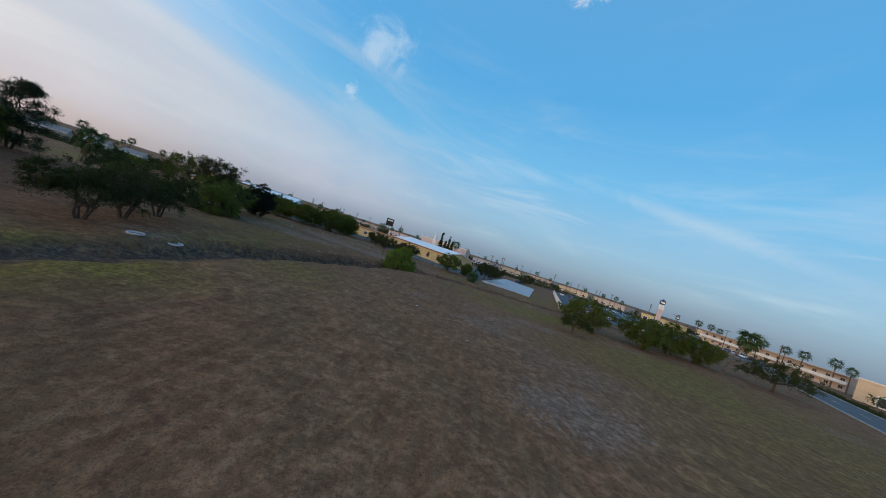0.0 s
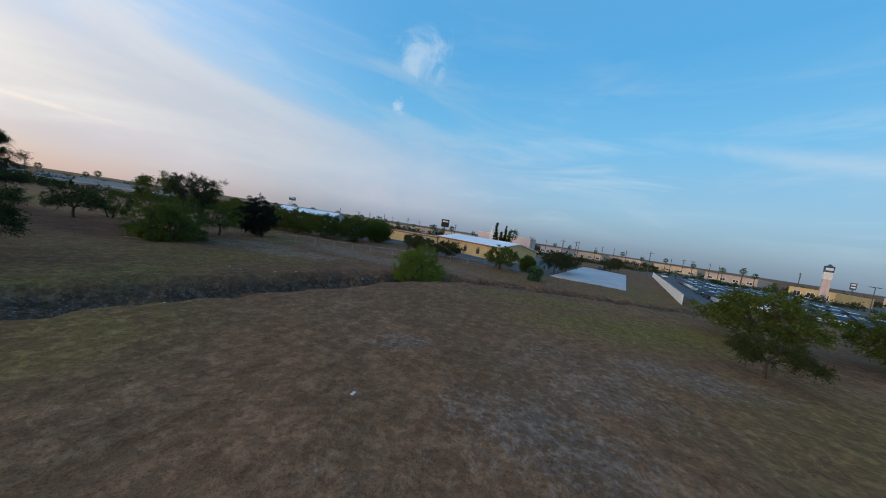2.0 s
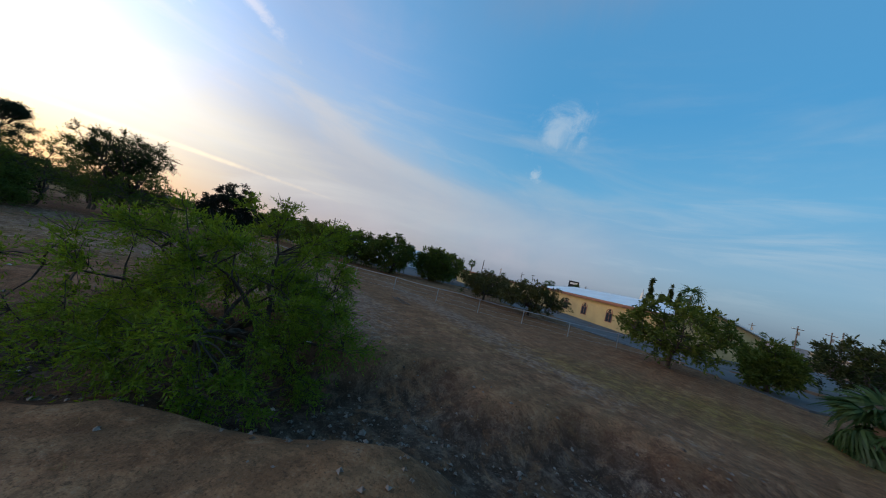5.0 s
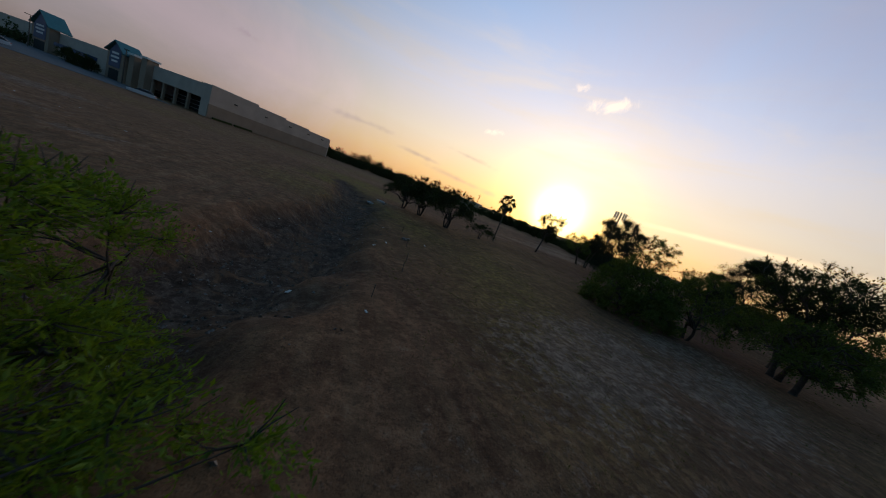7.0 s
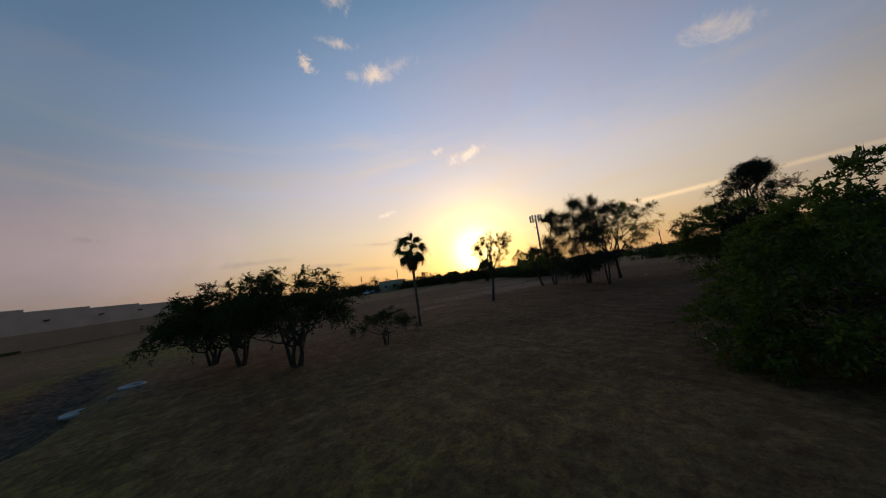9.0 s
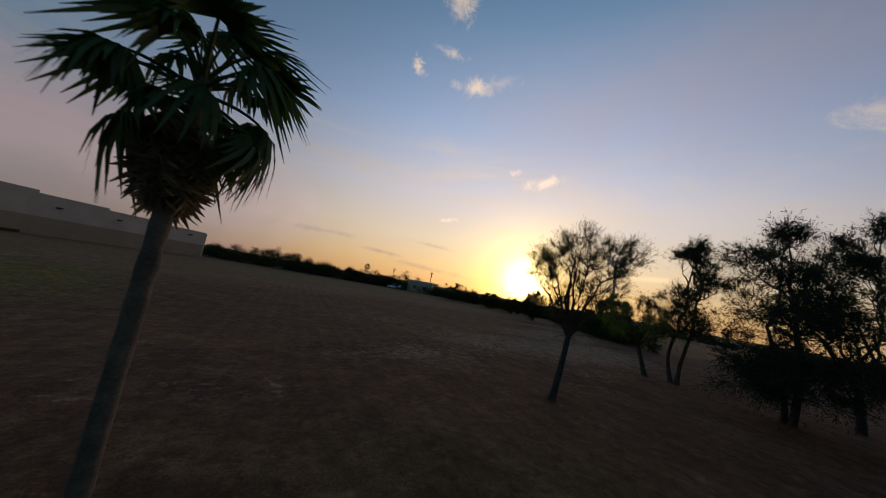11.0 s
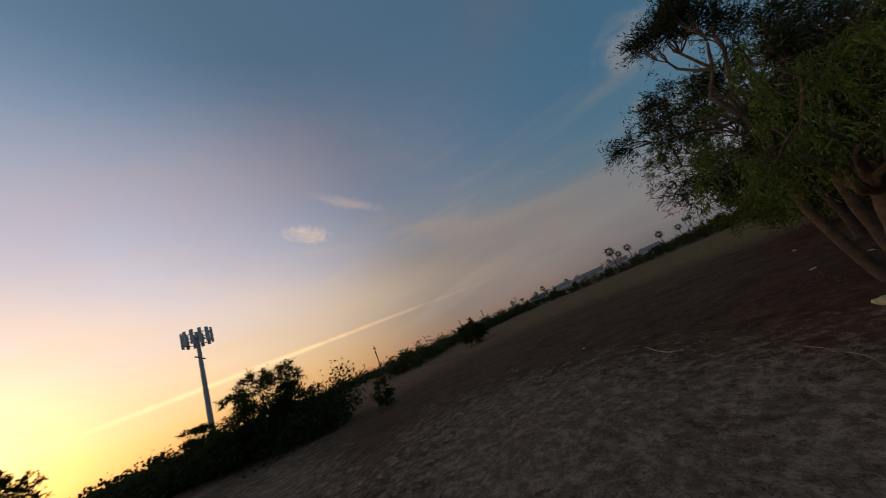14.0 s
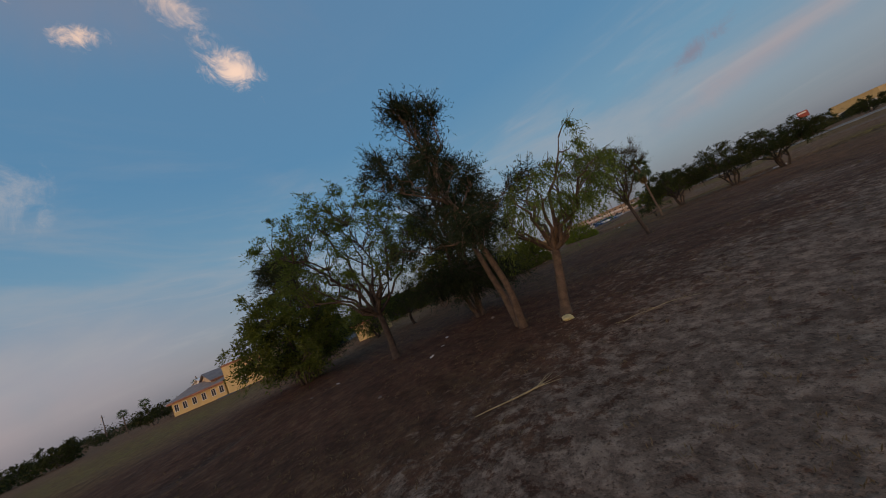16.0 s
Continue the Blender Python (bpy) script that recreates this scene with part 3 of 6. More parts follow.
def tree(name, label, x, y, h, r, leaf, bark=BARK, shape="round", low=0.25, fork=0.2, trunks=1, thick=0.16, clumps=60, per=140, size=(0.10, 0.035), spread=0.42, rise=0.2, sag=0.3,
         lean=(0, 0), twigs=2, seed=1, group="", limbs=7, crook=0.025, sprigs=12, category="tree", strands=False, bow=0.10):
    """A tree: tapered trunk, limbs that fork to clumps, and leaves along fine sprigs."""
    rng = np.random.default_rng(seed)
    root = thing(name, label, category, pose(x, y, gz(x, y) - 0.03, 0, 0, 0), group)
    lean = np.array([*lean, 0.0])
    centres = crown_points(rng, clumps, r, h * low, h - spread * 0.6, shape, seed)
    centres = centres + lean * (centres[:, 2:] / h)
    trunk, woods, crown = Mesh(), [], Mesh()
    tips = []
    for s in range(trunks):
        a = 2 * np.pi * s / max(1, trunks) + rng.uniform(0, 1)
        foot = np.array([math.cos(a), math.sin(a), 0]) * (thick * 1.3 if trunks > 1 else 0)
        top = np.array([0, 0, h * fork]) + lean * fork + foot * (3.0 if trunks > 1 else 1) + np.array([*rng.normal(0, 0.5 * bow * h * fork + 0.02, 2), 0])
        way = curve(foot - [0, 0, 0.15], top, rng.normal(0, bow * h * fork + 0.2 * bow, 3) * [1, 1, 0], 9, crook * 0.12, rng)
        flare = thick * (0.72 if trunks > 1 else 1) * np.array([1.75, 1.25, 1.05, 1.0, 0.95, 0.92, 0.9, 0.87, 0.84]) * rng.uniform(0.97, 1.03, 9)
        trunk.tube(way, flare, 10)
        tips.append(top)
    tall = shape in ("column", "cone", "plume")
    chosen = [int(np.argmax(centres[:, 2]))]
    for _ in range(limbs - 1):
        d = np.min(np.linalg.norm(centres[:, None] - centres[chosen][None], axis=-1), axis=1)
        chosen.append(int(np.argmax(d)))
    high = np.argsort(-centres[:, 2])[::max(1, clumps // 40)]
    along = []
    for n, c in enumerate(chosen):
        goal = centres[c] * [0.85, 0.85, 0.95]
        start = tips[n % len(tips)]
        if tall and n < trunks:
            goal = centres[high[n % len(high)]] * [0.8, 0.8, 1.0]
        elif tall:
            lead = along[int(np.argmin([np.linalg.norm(a[5, :2] - goal[:2]) for a in along[:trunks]]))]
            start = lead[np.argmin(np.abs(lead[:, 2] - goal[2] * 0.82))]
        bend = np.array([*(rng.normal(0, 0.16, 2) * r), rng.uniform(0.0, 0.22) * h * (0.2 if tall else 1)]) * 0.6
        way = curve(start, goal, bend, 8, crook, rng)
        rad = thick * (0.62 if n < trunks and tall else 0.36 if tall else 0.52) * np.linspace(1, 0.16, 8)
        along.append(way)
        woods.append(Mesh().tube(way, rad, 6))
    path = np.concatenate([w[2:] for w in along])
    middle = np.array([0, 0, h * (low + 1) / 2]) + lean * 0.6
    heads, ways = [], []
    for c in centres:
        i = np.argmin(np.linalg.norm(path - c * [1, 1, 0.9], axis=1))
        wood = woods[i // 6]
        if np.linalg.norm(path[i] - c) > 0.05:
            wood.tube(curve(path[i], c, rng.normal(0, 0.12, 3) * spread * 2, 4, crook, rng), thick * 0.16 * np.linspace(1, 0.3, 4), 4)
        out = unit((c - middle) * [1, 1, 0.8])
        d = unit(rng.normal(0, 0.75, (sprigs, 3)) + out * 0.75 + [0, 0, rise])
        heads.append(np.repeat(c[None], sprigs, 0) + rng.normal(0, 0.16, (sprigs, 3)) * spread)
        ways.append(d)
        for e in d[:twigs]:
            end = c + e * spread * 1.1 - [0, 0, sag * spread * 0.4]
            wood.tube(curve(c, end, rng.normal(0, 0.1, 3) * spread, 3), thick * 0.06 * np.linspace(1, 0.3, 3) + 0.002, 3)
    heads, ways = np.concatenate(heads), np.concatenate(ways)
    n = max(3, per // sprigs)
    long = rng.uniform(0.6, 1.5, (len(heads), 1, 1)) * spread
    t = (np.linspace(0.08, 1, n)[None, :, None] + rng.uniform(-0.04, 0.04, (len(heads), n, 1)))
    pts = heads[:, None] + ways[:, None] * t * long
    if strands:
        drop = rng.uniform(0.3, 1.0, (len(heads), 1, 1)) * spread * 2.4
        pts = heads[:, None] + ways[:, None] * [1, 1, 0.5] * np.sin(np.minimum(t, 1) * 1.5) * long * 0.8
        pts[..., 2:] -= drop * t ** 1.8
    else:
        pts[..., 2:] -= sag * long * t ** 2
    pts = pts.reshape(-1, 3) + rng.normal(0, 0.02, (len(heads) * n, 3))
    along_way = np.repeat(ways, n, 0) * (0.35 if strands else 0.7)
    if strands:
        along_way[:, 2] -= 0.9
    ok = pts[:, 2] > 0.06
    leaves(crown, pts[ok], *size, rng, 0.0, along_way[ok])
    part("trunk", trunk, bark, root, smooth=True)
    for wood in woods:
        part("limb", wood, bark, root, smooth=True)
    part("crown", crown, leaf, root)
    return root


tree("mesquite_tree", "low round bright green mesquite tree on the ditch bank", -6.7, 52.8, 4.55, 3.4, LEAF_BRIGHT, shape="mound", low=0.04, fork=0.16, trunks=3, thick=0.16, clumps=240, per=400,
     size=(0.075, 0.021), spread=0.5, rise=0.35, sag=0.35, twigs=5, seed=5, limbs=16, sprigs=20)
for n, (x, y, h, r) in enumerate([(-24.4, 20.3, 4.2, 3.0), (-25.3, 23.7, 4.6, 3.2), (-26.8, 28.0, 4.6, 3.0)]):
    tree("acacia_tree", "dark umbrella-shaped acacia tree with several slender forked stems", x, y, h, r, LEAF_DARK, BARK, "umbrella", 0.34, 0.20, 4, 0.12, 140, 170,
         (0.095, 0.036), 0.42, 0.3, 0.4, seed=20 + n, group="acacias by the ditch", limbs=14, sprigs=14)
tree("acacia_sapling", "small round acacia sapling in dry grass", -30.7, 29.4, 2.0, 1.5, LEAF_DARK, BARK, "umbrella", 0.34, 0.25, 3, 0.05, 46, 130, (0.07, 0.025), 0.28, 0.3, 0.4, seed=24)

# the pine grove
tree("bare_tree", "thin half-bare tree with upright fine branches", -45.4, 24.8, 6.5, 2.2, LEAF_DRY, BARK, "flat", 0.38, 0.36, 1, 0.115, 150, 195, (0.09, 0.008), 0.46, 0.8, 0.1, lean=(-0.5, 0.5), twigs=9, seed=31, limbs=15, sprigs=16, crook=0.02, bow=0.015)
GROVE = "grove of dark feathery pines"
tree("pepper_tree", "gnarled pepper tree with a pale split trunk and drooping leaves", -59.5, 22.4, 5.6, 2.5, LEAF_PEPPER, BARK_PALE, "round", 0.46, 0.36, 1, 0.155, 62, 300, (0.085, 0.019), 0.42, 0.2, lean=(1.6, -0.9), twigs=4, seed=32, strands=True, limbs=14, crook=0.035, sprigs=16, bow=0.04)
tree("pine_tree", "tall dark feathery pine with twin pale trunks", -60.0, 23.9, 10.2, 2.9, LEAF_PINE, BARK_PALE, "plume", 0.30, 0.34, 2, 0.16, 135, 300, (0.12, 0.020), 0.62, 0.35, 0.15, lean=(-0.6, 0.4), twigs=3, seed=33, group=GROVE, limbs=26, sprigs=20)
tree("pine_tree", "dense dark pine with several close trunks", -57.4, 29.2, 10.4, 3.3, LEAF_PINE, BARK, "plume", 0.12, 0.25, 3, 0.16, 260, 300, (0.12, 0.020), 0.74, 0.5, 0.2, seed=34, group=GROVE, limbs=26, sprigs=18)
tree("pine_tree", "open feathery pine with two slim trunks", -55.2, 32.0, 10.2, 2.7, LEAF_PINE, BARK, "plume", 0.16, 0.33, 2, 0.12, 135, 240, (0.11, 0.018), 0.62, 0.7, 0.1, twigs=6, seed=35, group=GROVE, limbs=24, sprigs=14)
tree("pepper_tree", "light green pepper tree with a curved slender trunk", -62.1, 31.0, 9.8, 4.3, LEAF_PEPPER, BARK, "round", 0.30, 0.24, 1, 0.17, 210, 210, (0.09, 0.027), 0.52, 0.3, 0.5, lean=(-0.6, 0.6), twigs=3, seed=36, limbs=18, crook=0.04, sprigs=14)
tree("pine_tree", "big dark pine with low sweeping branches", -64.6, 43.2, 11.0, 3.9, LEAF_PINE, BARK, "plume", 0.06, 0.2, 2, 0.22, 260, 240, (0.15, 0.030), 0.75, 0.2, 0.3, seed=38, group=GROVE, limbs=24, sprigs=16)
tree("dark_bush", "wide green bush with drooping foliage to the ground", -65.5, 39.8, 7.4, 3.4, LEAF_MID, BARK, "round", 0.04, 0.12, 4, 0.10, 260, 130, (0.15, 0.052), 0.55, 0.3, 0.4, seed=39, category="bush", limbs=12, sprigs=14)

# trees north of the ditch
tree("big_bush", "large dense green bush spreading to the ground", -34.7, 44.8, 4.4, 3.5, LEAF_MID, BARK, "mound", 0.04, 0.12, 4, 0.14, 240, 220, (0.11, 0.042), 0.52, 0.3, 0.5, seed=40, category="bush", limbs=12, sprigs=14)
tree("flat_topped_tree", "tall flat-topped tree with tufted dark green crown", -41.5, 52.2, 8.6, 3.7, LEAF_DARK, BARK, "flat", 0.34, 0.30, 2, 0.22, 170, 190, (0.12, 0.036), 0.62, 0.4, 0.2, seed=41, limbs=14, sprigs=14)
tree("open_tree", "open tree with pale visible limbs", -46.2, 51.2, 7.8, 3.4, LEAF_MID, BARK_PALE, "round", 0.24, 0.28, 2, 0.16, 150, 150, (0.115, 0.042), 0.54, 0.3, 0.2, twigs=5, seed=42, limbs=12)
tree("low_tree", "rounded mid-green tree among taller ones", -38.2, 47.8, 5.4, 3.0, LEAF_MID, BARK, "round", 0.16, 0.2, 2, 0.15, 100, 130, (0.105, 0.037), 0.50, 0.3, 0.3, seed=43, limbs=11)
tree("dark_cypress", "very dark broad conical conifer hugging the ground", -38.9, 61.0, 6.2, 3.0, LEAF_BLACK, BARK, "round", 0.02, 0.1, 1, 0.2, 280, 200, (0.15, 0.05), 0.42, 0.4, 0.2, seed=44, limbs=12)
tree("low_tree", "rounded mid-green tree with a dark leaning trunk", -38.1, 53.6, 5.2, 2.9, LEAF_MID, BARK, "round", 0.20, 0.25, 1, 0.16, 100, 120, (0.12, 0.045), 0.50, 0.3, 0.3, seed=45, limbs=11)
tree("acacia_tree", "dark umbrella-shaped tree on a short trunk", -53.4, 46.2, 4.4, 3.0, LEAF_DARK, BARK, "umbrella", 0.30, 0.3, 1, 0.15, 100, 120, (0.12, 0.045), 0.46, 0.3, 0.4, seed=46, limbs=11)
tree("low_tree", "loose green tree with drooping outer twigs", -56.0, 51.4, 4.6, 2.9, LEAF_MID, BARK, "round", 0.16, 0.25, 2, 0.14, 100, 110, (0.13, 0.05), 0.50, 0.3, 0.4, seed=47, limbs=10)
ROW = "row of trees along the paved lane"
for n, (x, y, h, r) in enumerate([(-49.5, 77.0, 5.3, 3.9), (-43.0, 76.5, 5.7, 3.7), (-36.6, 77.0, 5.7, 3.8), (-31.0, 80.0, 6.0, 3.6), (-28.6, 87.5, 5.5, 3.4), (-34.0, 97.5, 6.1, 4.3), (-57.0, 74.0, 5.7, 4.0)]):
    tree("mesquite_tree", "spreading green mesquite tree with a short dark trunk", x, y, h, r, LEAF_MID, BARK, "round", 0.10, 0.24, 2, 0.17, 210, 110, (0.20, 0.08), 0.62, 0.3, 0.4, seed=50 + n, group=ROW, limbs=10, sprigs=10)
for n, (x, y, h, r, leaf) in enumerate([(-15.2, 81.5, 3.6, 3.2, LEAF_DRY), (-9.0, 80.2, 3.7, 3.2, LEAF_DRY), (2.8, 74.0, 4.5, 2.9, LEAF_MID), (7.8, 78.2, 3.2, 1.4, LEAF_MID), (14.2, 85.4, 5.3, 3.5, LEAF_DARK),
                                        (17.5, 92.0, 5.0, 3.3, LEAF_DARK), (39.4, 130, 5.1, 3.5, LEAF_DARK), (-20.5, 92.5, 3.4, 2.5, LEAF_DRY)]):
    tree("mesquite_tree", "low rounded olive-green tree beside the pavement", x, y, h, r, leaf, BARK, "round", 0.18, 0.22, 1, 0.14, 110, 80, (0.19, 0.075), 0.48, 0.3, 0.3, seed=60 + n, group=ROW, limbs=10, sprigs=10)
EAST = "clump of trees east of the field"
tree("acacia_tree", "small dark umbrella-shaped tree with a thin trunk", 19.9, 39.4, 3.1, 2.5, LEAF_DARK, BARK, "umbrella", 0.32, 0.34, 1, 0.09, 80, 170, (0.09, 0.035), 0.36, 0.3, 0.4, seed=70, group=EAST)
for n, (x, y, h, r) in enumerate([(26.0, 48.8, 5.2, 3.9), (34.3, 46.4, 4.8, 3.4), (41.2, 49.8, 5.2, 3.2), (46.8, 50.2, 4.5, 3.4)]):
    tree("pepper_tree", "full green tree with drooping foliage and a leaning trunk", x, y, h, r, LEAF_MID, BARK_PALE, "round", 0.14, 0.26, 1 + n % 2, 0.2, 150, 130, (0.18, 0.07), 0.56, 0.4, 0.4, seed=71 + n, group=EAST, limbs=11)
tree("acacia_tree", "dark round-headed tree on a short trunk beside the road", 54.8, 45.0, 5.3, 4.4, LEAF_DARK, BARK, "umbrella", 0.26, 0.28, 1, 0.2, 120, 100, (0.16, 0.06), 0.55, 0.3, 0.4, seed=76, group=EAST, limbs=11)


# ---------------------------------------------------------------- palms
def fan_frond(rng, long=1.0, fan=0.75, droop=0.5, segments=26, petiole=True, spread=2.0):
    """A fan frond along +x: stalk and pleated blades that hang at their tips."""
    mesh = Mesh()
    if petiole:
        t = np.linspace(0, 1, 6)
        mesh.tube(np.stack([t * long, 0 * t, 0.12 * np.sin(t * 2.4) * long], 1), 0.022 * (1.2 - 0.6 * t), 4)
    hub = np.array([long, 0, 0.12 * math.sin(2.4) * long])
    for a in np.linspace(-spread, spread, segments):
        a += rng.normal(0, 0.04)
        d = np.array([math.cos(a), math.sin(a), 0])
        s = np.array([-d[1], d[0], 0])
        l = fan * (1.0 - 0.16 * abs(a)) * rng.uniform(0.85, 1.12)
        t = np.array([0, 0.45, 0.75, 1.0])
        w = fan * np.array([0.02, 0.070, 0.052, 0.006])
        mid = hub + d * (l * t)[:, None]
        mid[:, 2] -= droop * l * t ** 2.6 * rng.uniform(0.6, 1.8) + 0.05 * abs(a) * t
        up = np.array([0, 0, 0.35])
        left, right = mid + s * w[:, None] + up * w[:, None], mid - s * w[:, None]
        v = np.stack([left, right], 1).reshape(-1, 3)
        mesh.add(v, [[0, 1, 3, 2], [2, 3, 5, 4], [4, 5, 7, 6]])
    return mesh


def palm(label, x, y, height, fan=0.75, stalk=0.9, fronds=34, skirt=26, thick=0.16, lean=(0, 0), seed=1, group="", hanging=1.0):
    rng = np.random.default_rng(seed)
    root = thing("fan_palm", label, "palm tree", pose(x, y, gz(x, y) - 0.03), group)
    t = np.linspace(0, 1, 26)
    way = np.stack([lean[0] * t ** 1.4, lean[1] * t ** 1.4, height * t - 0.1], 1)
    rad = thick * (0.82 + 0.5 * np.exp(-t * 14) - 0.06 * t) * (1 + 0.06 * (np.arange(26) % 2))
    rad = rad * rng.uniform(0.93, 1.07, 26)
    part("trunk", Mesh().tube(way, rad, 10), PALM_BARK, root, smooth=True)
    kinds = [fan_frond(np.random.default_rng(seed * 7 + n), stalk, fan, 0.50 + 0.35 * n, 26, spread=1.7).data("frond", FROND) for n in range(3)]
    dead = [fan_frond(np.random.default_rng(seed * 9 + n), stalk * 0.55, fan * 0.95, 0.35).data("dead_frond", FROND_DEAD) for n in range(2)]
    top = Vector(way[-1])
    for n in range(fronds):
        up = 80 - 128 * (n / fronds) ** 0.9 + rng.normal(0, 12)
        at = Matrix.Translation(top + Vector((0, 0, -0.25 * n / fronds))) @ pose(0, 0, 0, 0, 0, n * 137.5 + rng.normal(0, 8)) @ pose(0, 0, 0, rng.normal(0, 14), -up, 0)
        part("frond", kinds[n % 3], None, root, at=at @ Matrix.Scale(rng.uniform(0.85, 1.12), 4))
    for n in range(skirt):
        up = -54 - 32 * (n / skirt) ** 0.7 + rng.normal(0, 5)
        at = Matrix.Translation(top + Vector((0, 0, -0.3 - 0.75 * hanging * n / skirt))) @ pose(0, 0, 0, 0, 0, n * 137.5 + 40) @ pose(0, 0, 0, rng.normal(0, 16), -up, 0)
        part("dead_frond", dead[n % 2], None, root, "dry hanging brown palm frond", at=at @ Matrix.Scale(rng.uniform(0.8, 1.1), 4))
    return root


palm("tall fan palm with green fronds and a skirt of dead leaves", -34.3, 27.6, 5.1, 0.46, 0.64, 27, 26, 0.105, seed=3, hanging=0.75)
palm("leaning fan palm with a slim trunk near the road", 54.5, 52.6, 6.9, 1.0, 1.0, 26, 12, 0.17, lean=(4.2, 1.2), seed=4)
palm("short bushy fan palm with a stout base", 8.4, 66.9, 1.3, 0.75, 0.8, 30, 18, 0.3, seed=5, hanging=0.8)


def far_palm_crown(seed):
    rng = np.random.default_rng(seed)
    mesh = Mesh()
    for n in range(20):
        f = fan_frond(rng, 0.8, 0.85, 0.6, 9, False)
        m = pose(0, 0, 0, 0, 0, n * 137.5) @ pose(0, 0, 0, rng.normal(0, 14), -(75 - 130 * n / 20), 0)
        v = np.concatenate(f.v) @ np.array(m.to_3x3()).T
        mesh.add(v, np.concatenate(f.q))
    return mesh.data("crown", FROND)


def far_palm(seed, height):
    root = thing("distant_fan_palm", "distant slim fan palm with a round green head", "palm tree", pose(0, 0, 0), "fan palms in the town")
    t = np.linspace(0, 1, 8)
    part("trunk", Mesh().tube(np.stack([0.2 * t ** 2, 0 * t, height * t], 1), 0.2 - 0.06 * t, 7), PALM_BARK, root, smooth=True)
    part("crown", far_palm_crown(seed), None, root, at=Matrix.Translation((0.2, 0, height)) @ Matrix.Scale(1.25, 4))
    return root


def spot(az, dist, origin=(2.5, 28.2)):
    """A place by its azimuth (to the left of +y) and distance from a point of the field."""
    a = radians(az)
    return origin[0] - math.sin(a) * dist, origin[1] + math.cos(a) * dist


FIELD_WEST, FIELD_MID, FIELD_END = (-32.1, 34.3), (2.5, 28.2), (-67.3, 16.2)


def place_all(proto, spots, rng):
    for n, (x, y, s) in enumerate(spots):
        ob = proto if n == 0 else copy_thing(proto, pose(0, 0, 0))
        ob.matrix_basis = pose(x, y, gz(x, y) - 0.05, 0, 0, rng.uniform(0, 360)) @ Matrix.Scale(s, 4)


rng = np.random.default_rng(11)
spots = [(4.5, 108.5, 1.0)]
for az, dist, s in [(-2, 190, .8), (-9, 220, .9), (-16, 200, .8), (-23, 215, .8), (-29.5, 225, .9), (22.5, 150, .7), (34, 160, .8), (15.6, 150, .8), (14.8, 150, .85), (12.9, 152, .75), (11.2, 140, .9), (26.5, 115, .8), (30, 118, .75), (-33, 210, .9), (-35, 215, 1), (-36.5, 190, .8), (-47.5, 190, 1.1), (-48.8, 195, 1.1), (-50, 192, 1.0),
                    (-20, 230, 1), (-26, 250, 1), (38.5, 140, .75), (41.5, 150, .8), (44.5, 145, .7), (19, 165, .7), (24.8, 172, .75), (-11.5, 240, .9), (52, 170, .9), (55, 180, 1), (58, 165, .8), (61, 150, 1), (48, 185, .9), (-60, 150, 1.1), (-62, 165, 1.2), (-64, 150, 1), (-57.5, 170, 1.1), (-55, 185, 1.1), (-69, 160, 1.1)]:
    spots.append((*spot(az, dist), s))
for az, dist, s in [(159.5, 150, .95), (171, 190, .9), (200, 160, 1.2)]:
    spots.append((*spot(az, dist, FIELD_WEST), s))
for az, dist, s in [(57, 185, .9), (52, 180, .8), (50.5, 176, .95), (46, 190, .8), (38, 180, .8), (-84, 170, 1), (-95, 160, 1.1), (-15, 190, .8)]:
    spots.append((*spot(az, dist, FIELD_END), s))
place_all(far_palm(2, 7.4), spots, rng)

# ---------------------------------------------------------------- far greenery
def hedge(name, label, points, h, deep, leaf, seed, n=500, per=26, size=(0.42, 0.22), kind="stuff"):
    """A distant belt of trees: many clumps along a line, with an uneven top."""
    rng = np.random.default_rng(seed)
    pts = np.array(points, float)
    seg = np.linalg.norm(np.diff(pts, axis=0), axis=1)
    along = np.concatenate([[0], np.cumsum(seg)])
    c = []
    place = 0.0
    stems = []
    while place < along[-1]:
        tall = h * rng.uniform(0.42, 1.0) * (0.8 + 0.45 * noise.noise(Vector((place * 0.06, seed * 7.7, 0))))
        stems.append((place, tall, rng.uniform(0.32, 0.62) * tall * (0.5 if rng.uniform() < 0.2 else 1.0)))
        place += rng.uniform(0.3, 0.8) * max(stems[-1][2] * 1.3, 0.9)
    for m in range(n):
        s, tall, wide = stems[m % len(stems)]
        x, y = np.interp(s, along, pts[:, 0]), np.interp(s, along, pts[:, 1])
        off = np.random.default_rng(seed * 997 + m % len(stems)).normal(0, deep, 2)
        d = unit(rng.normal(size=3)) * rng.uniform(0.3, 1) ** 0.5
        lump = 1.0 + 0.5 * noise.noise(Vector(d * 1.7) + Vector((s, seed, 0)))
        z = tall * (0.54 + 0.46 * d[2] * lump)
        if m % 3 == 0:
            s = rng.uniform(0, along[-1])
            x, y = np.interp(s, along, pts[:, 0]), np.interp(s, along, pts[:, 1])
            z = h * rng.uniform(0.02, 0.34)
        c.append((x + off[0] + d[0] * wide * lump, y + off[1] + d[1] * wide * lump, max(0.1, z)))
    c = np.array(c)
    mesh = Mesh()
    at = np.repeat(c, per, 0) + rng.normal(0, 1, (n * per, 3)) * np.array([0.13, 0.13, 0.10]) * min(h, 5.0)
    at = at[at[:, 2] > 0.02]
    leaves(mesh, at, *size, rng, 0.1)
    return tagged(new(name, mesh.data(name, leaf)), label, "trees", kind=kind)


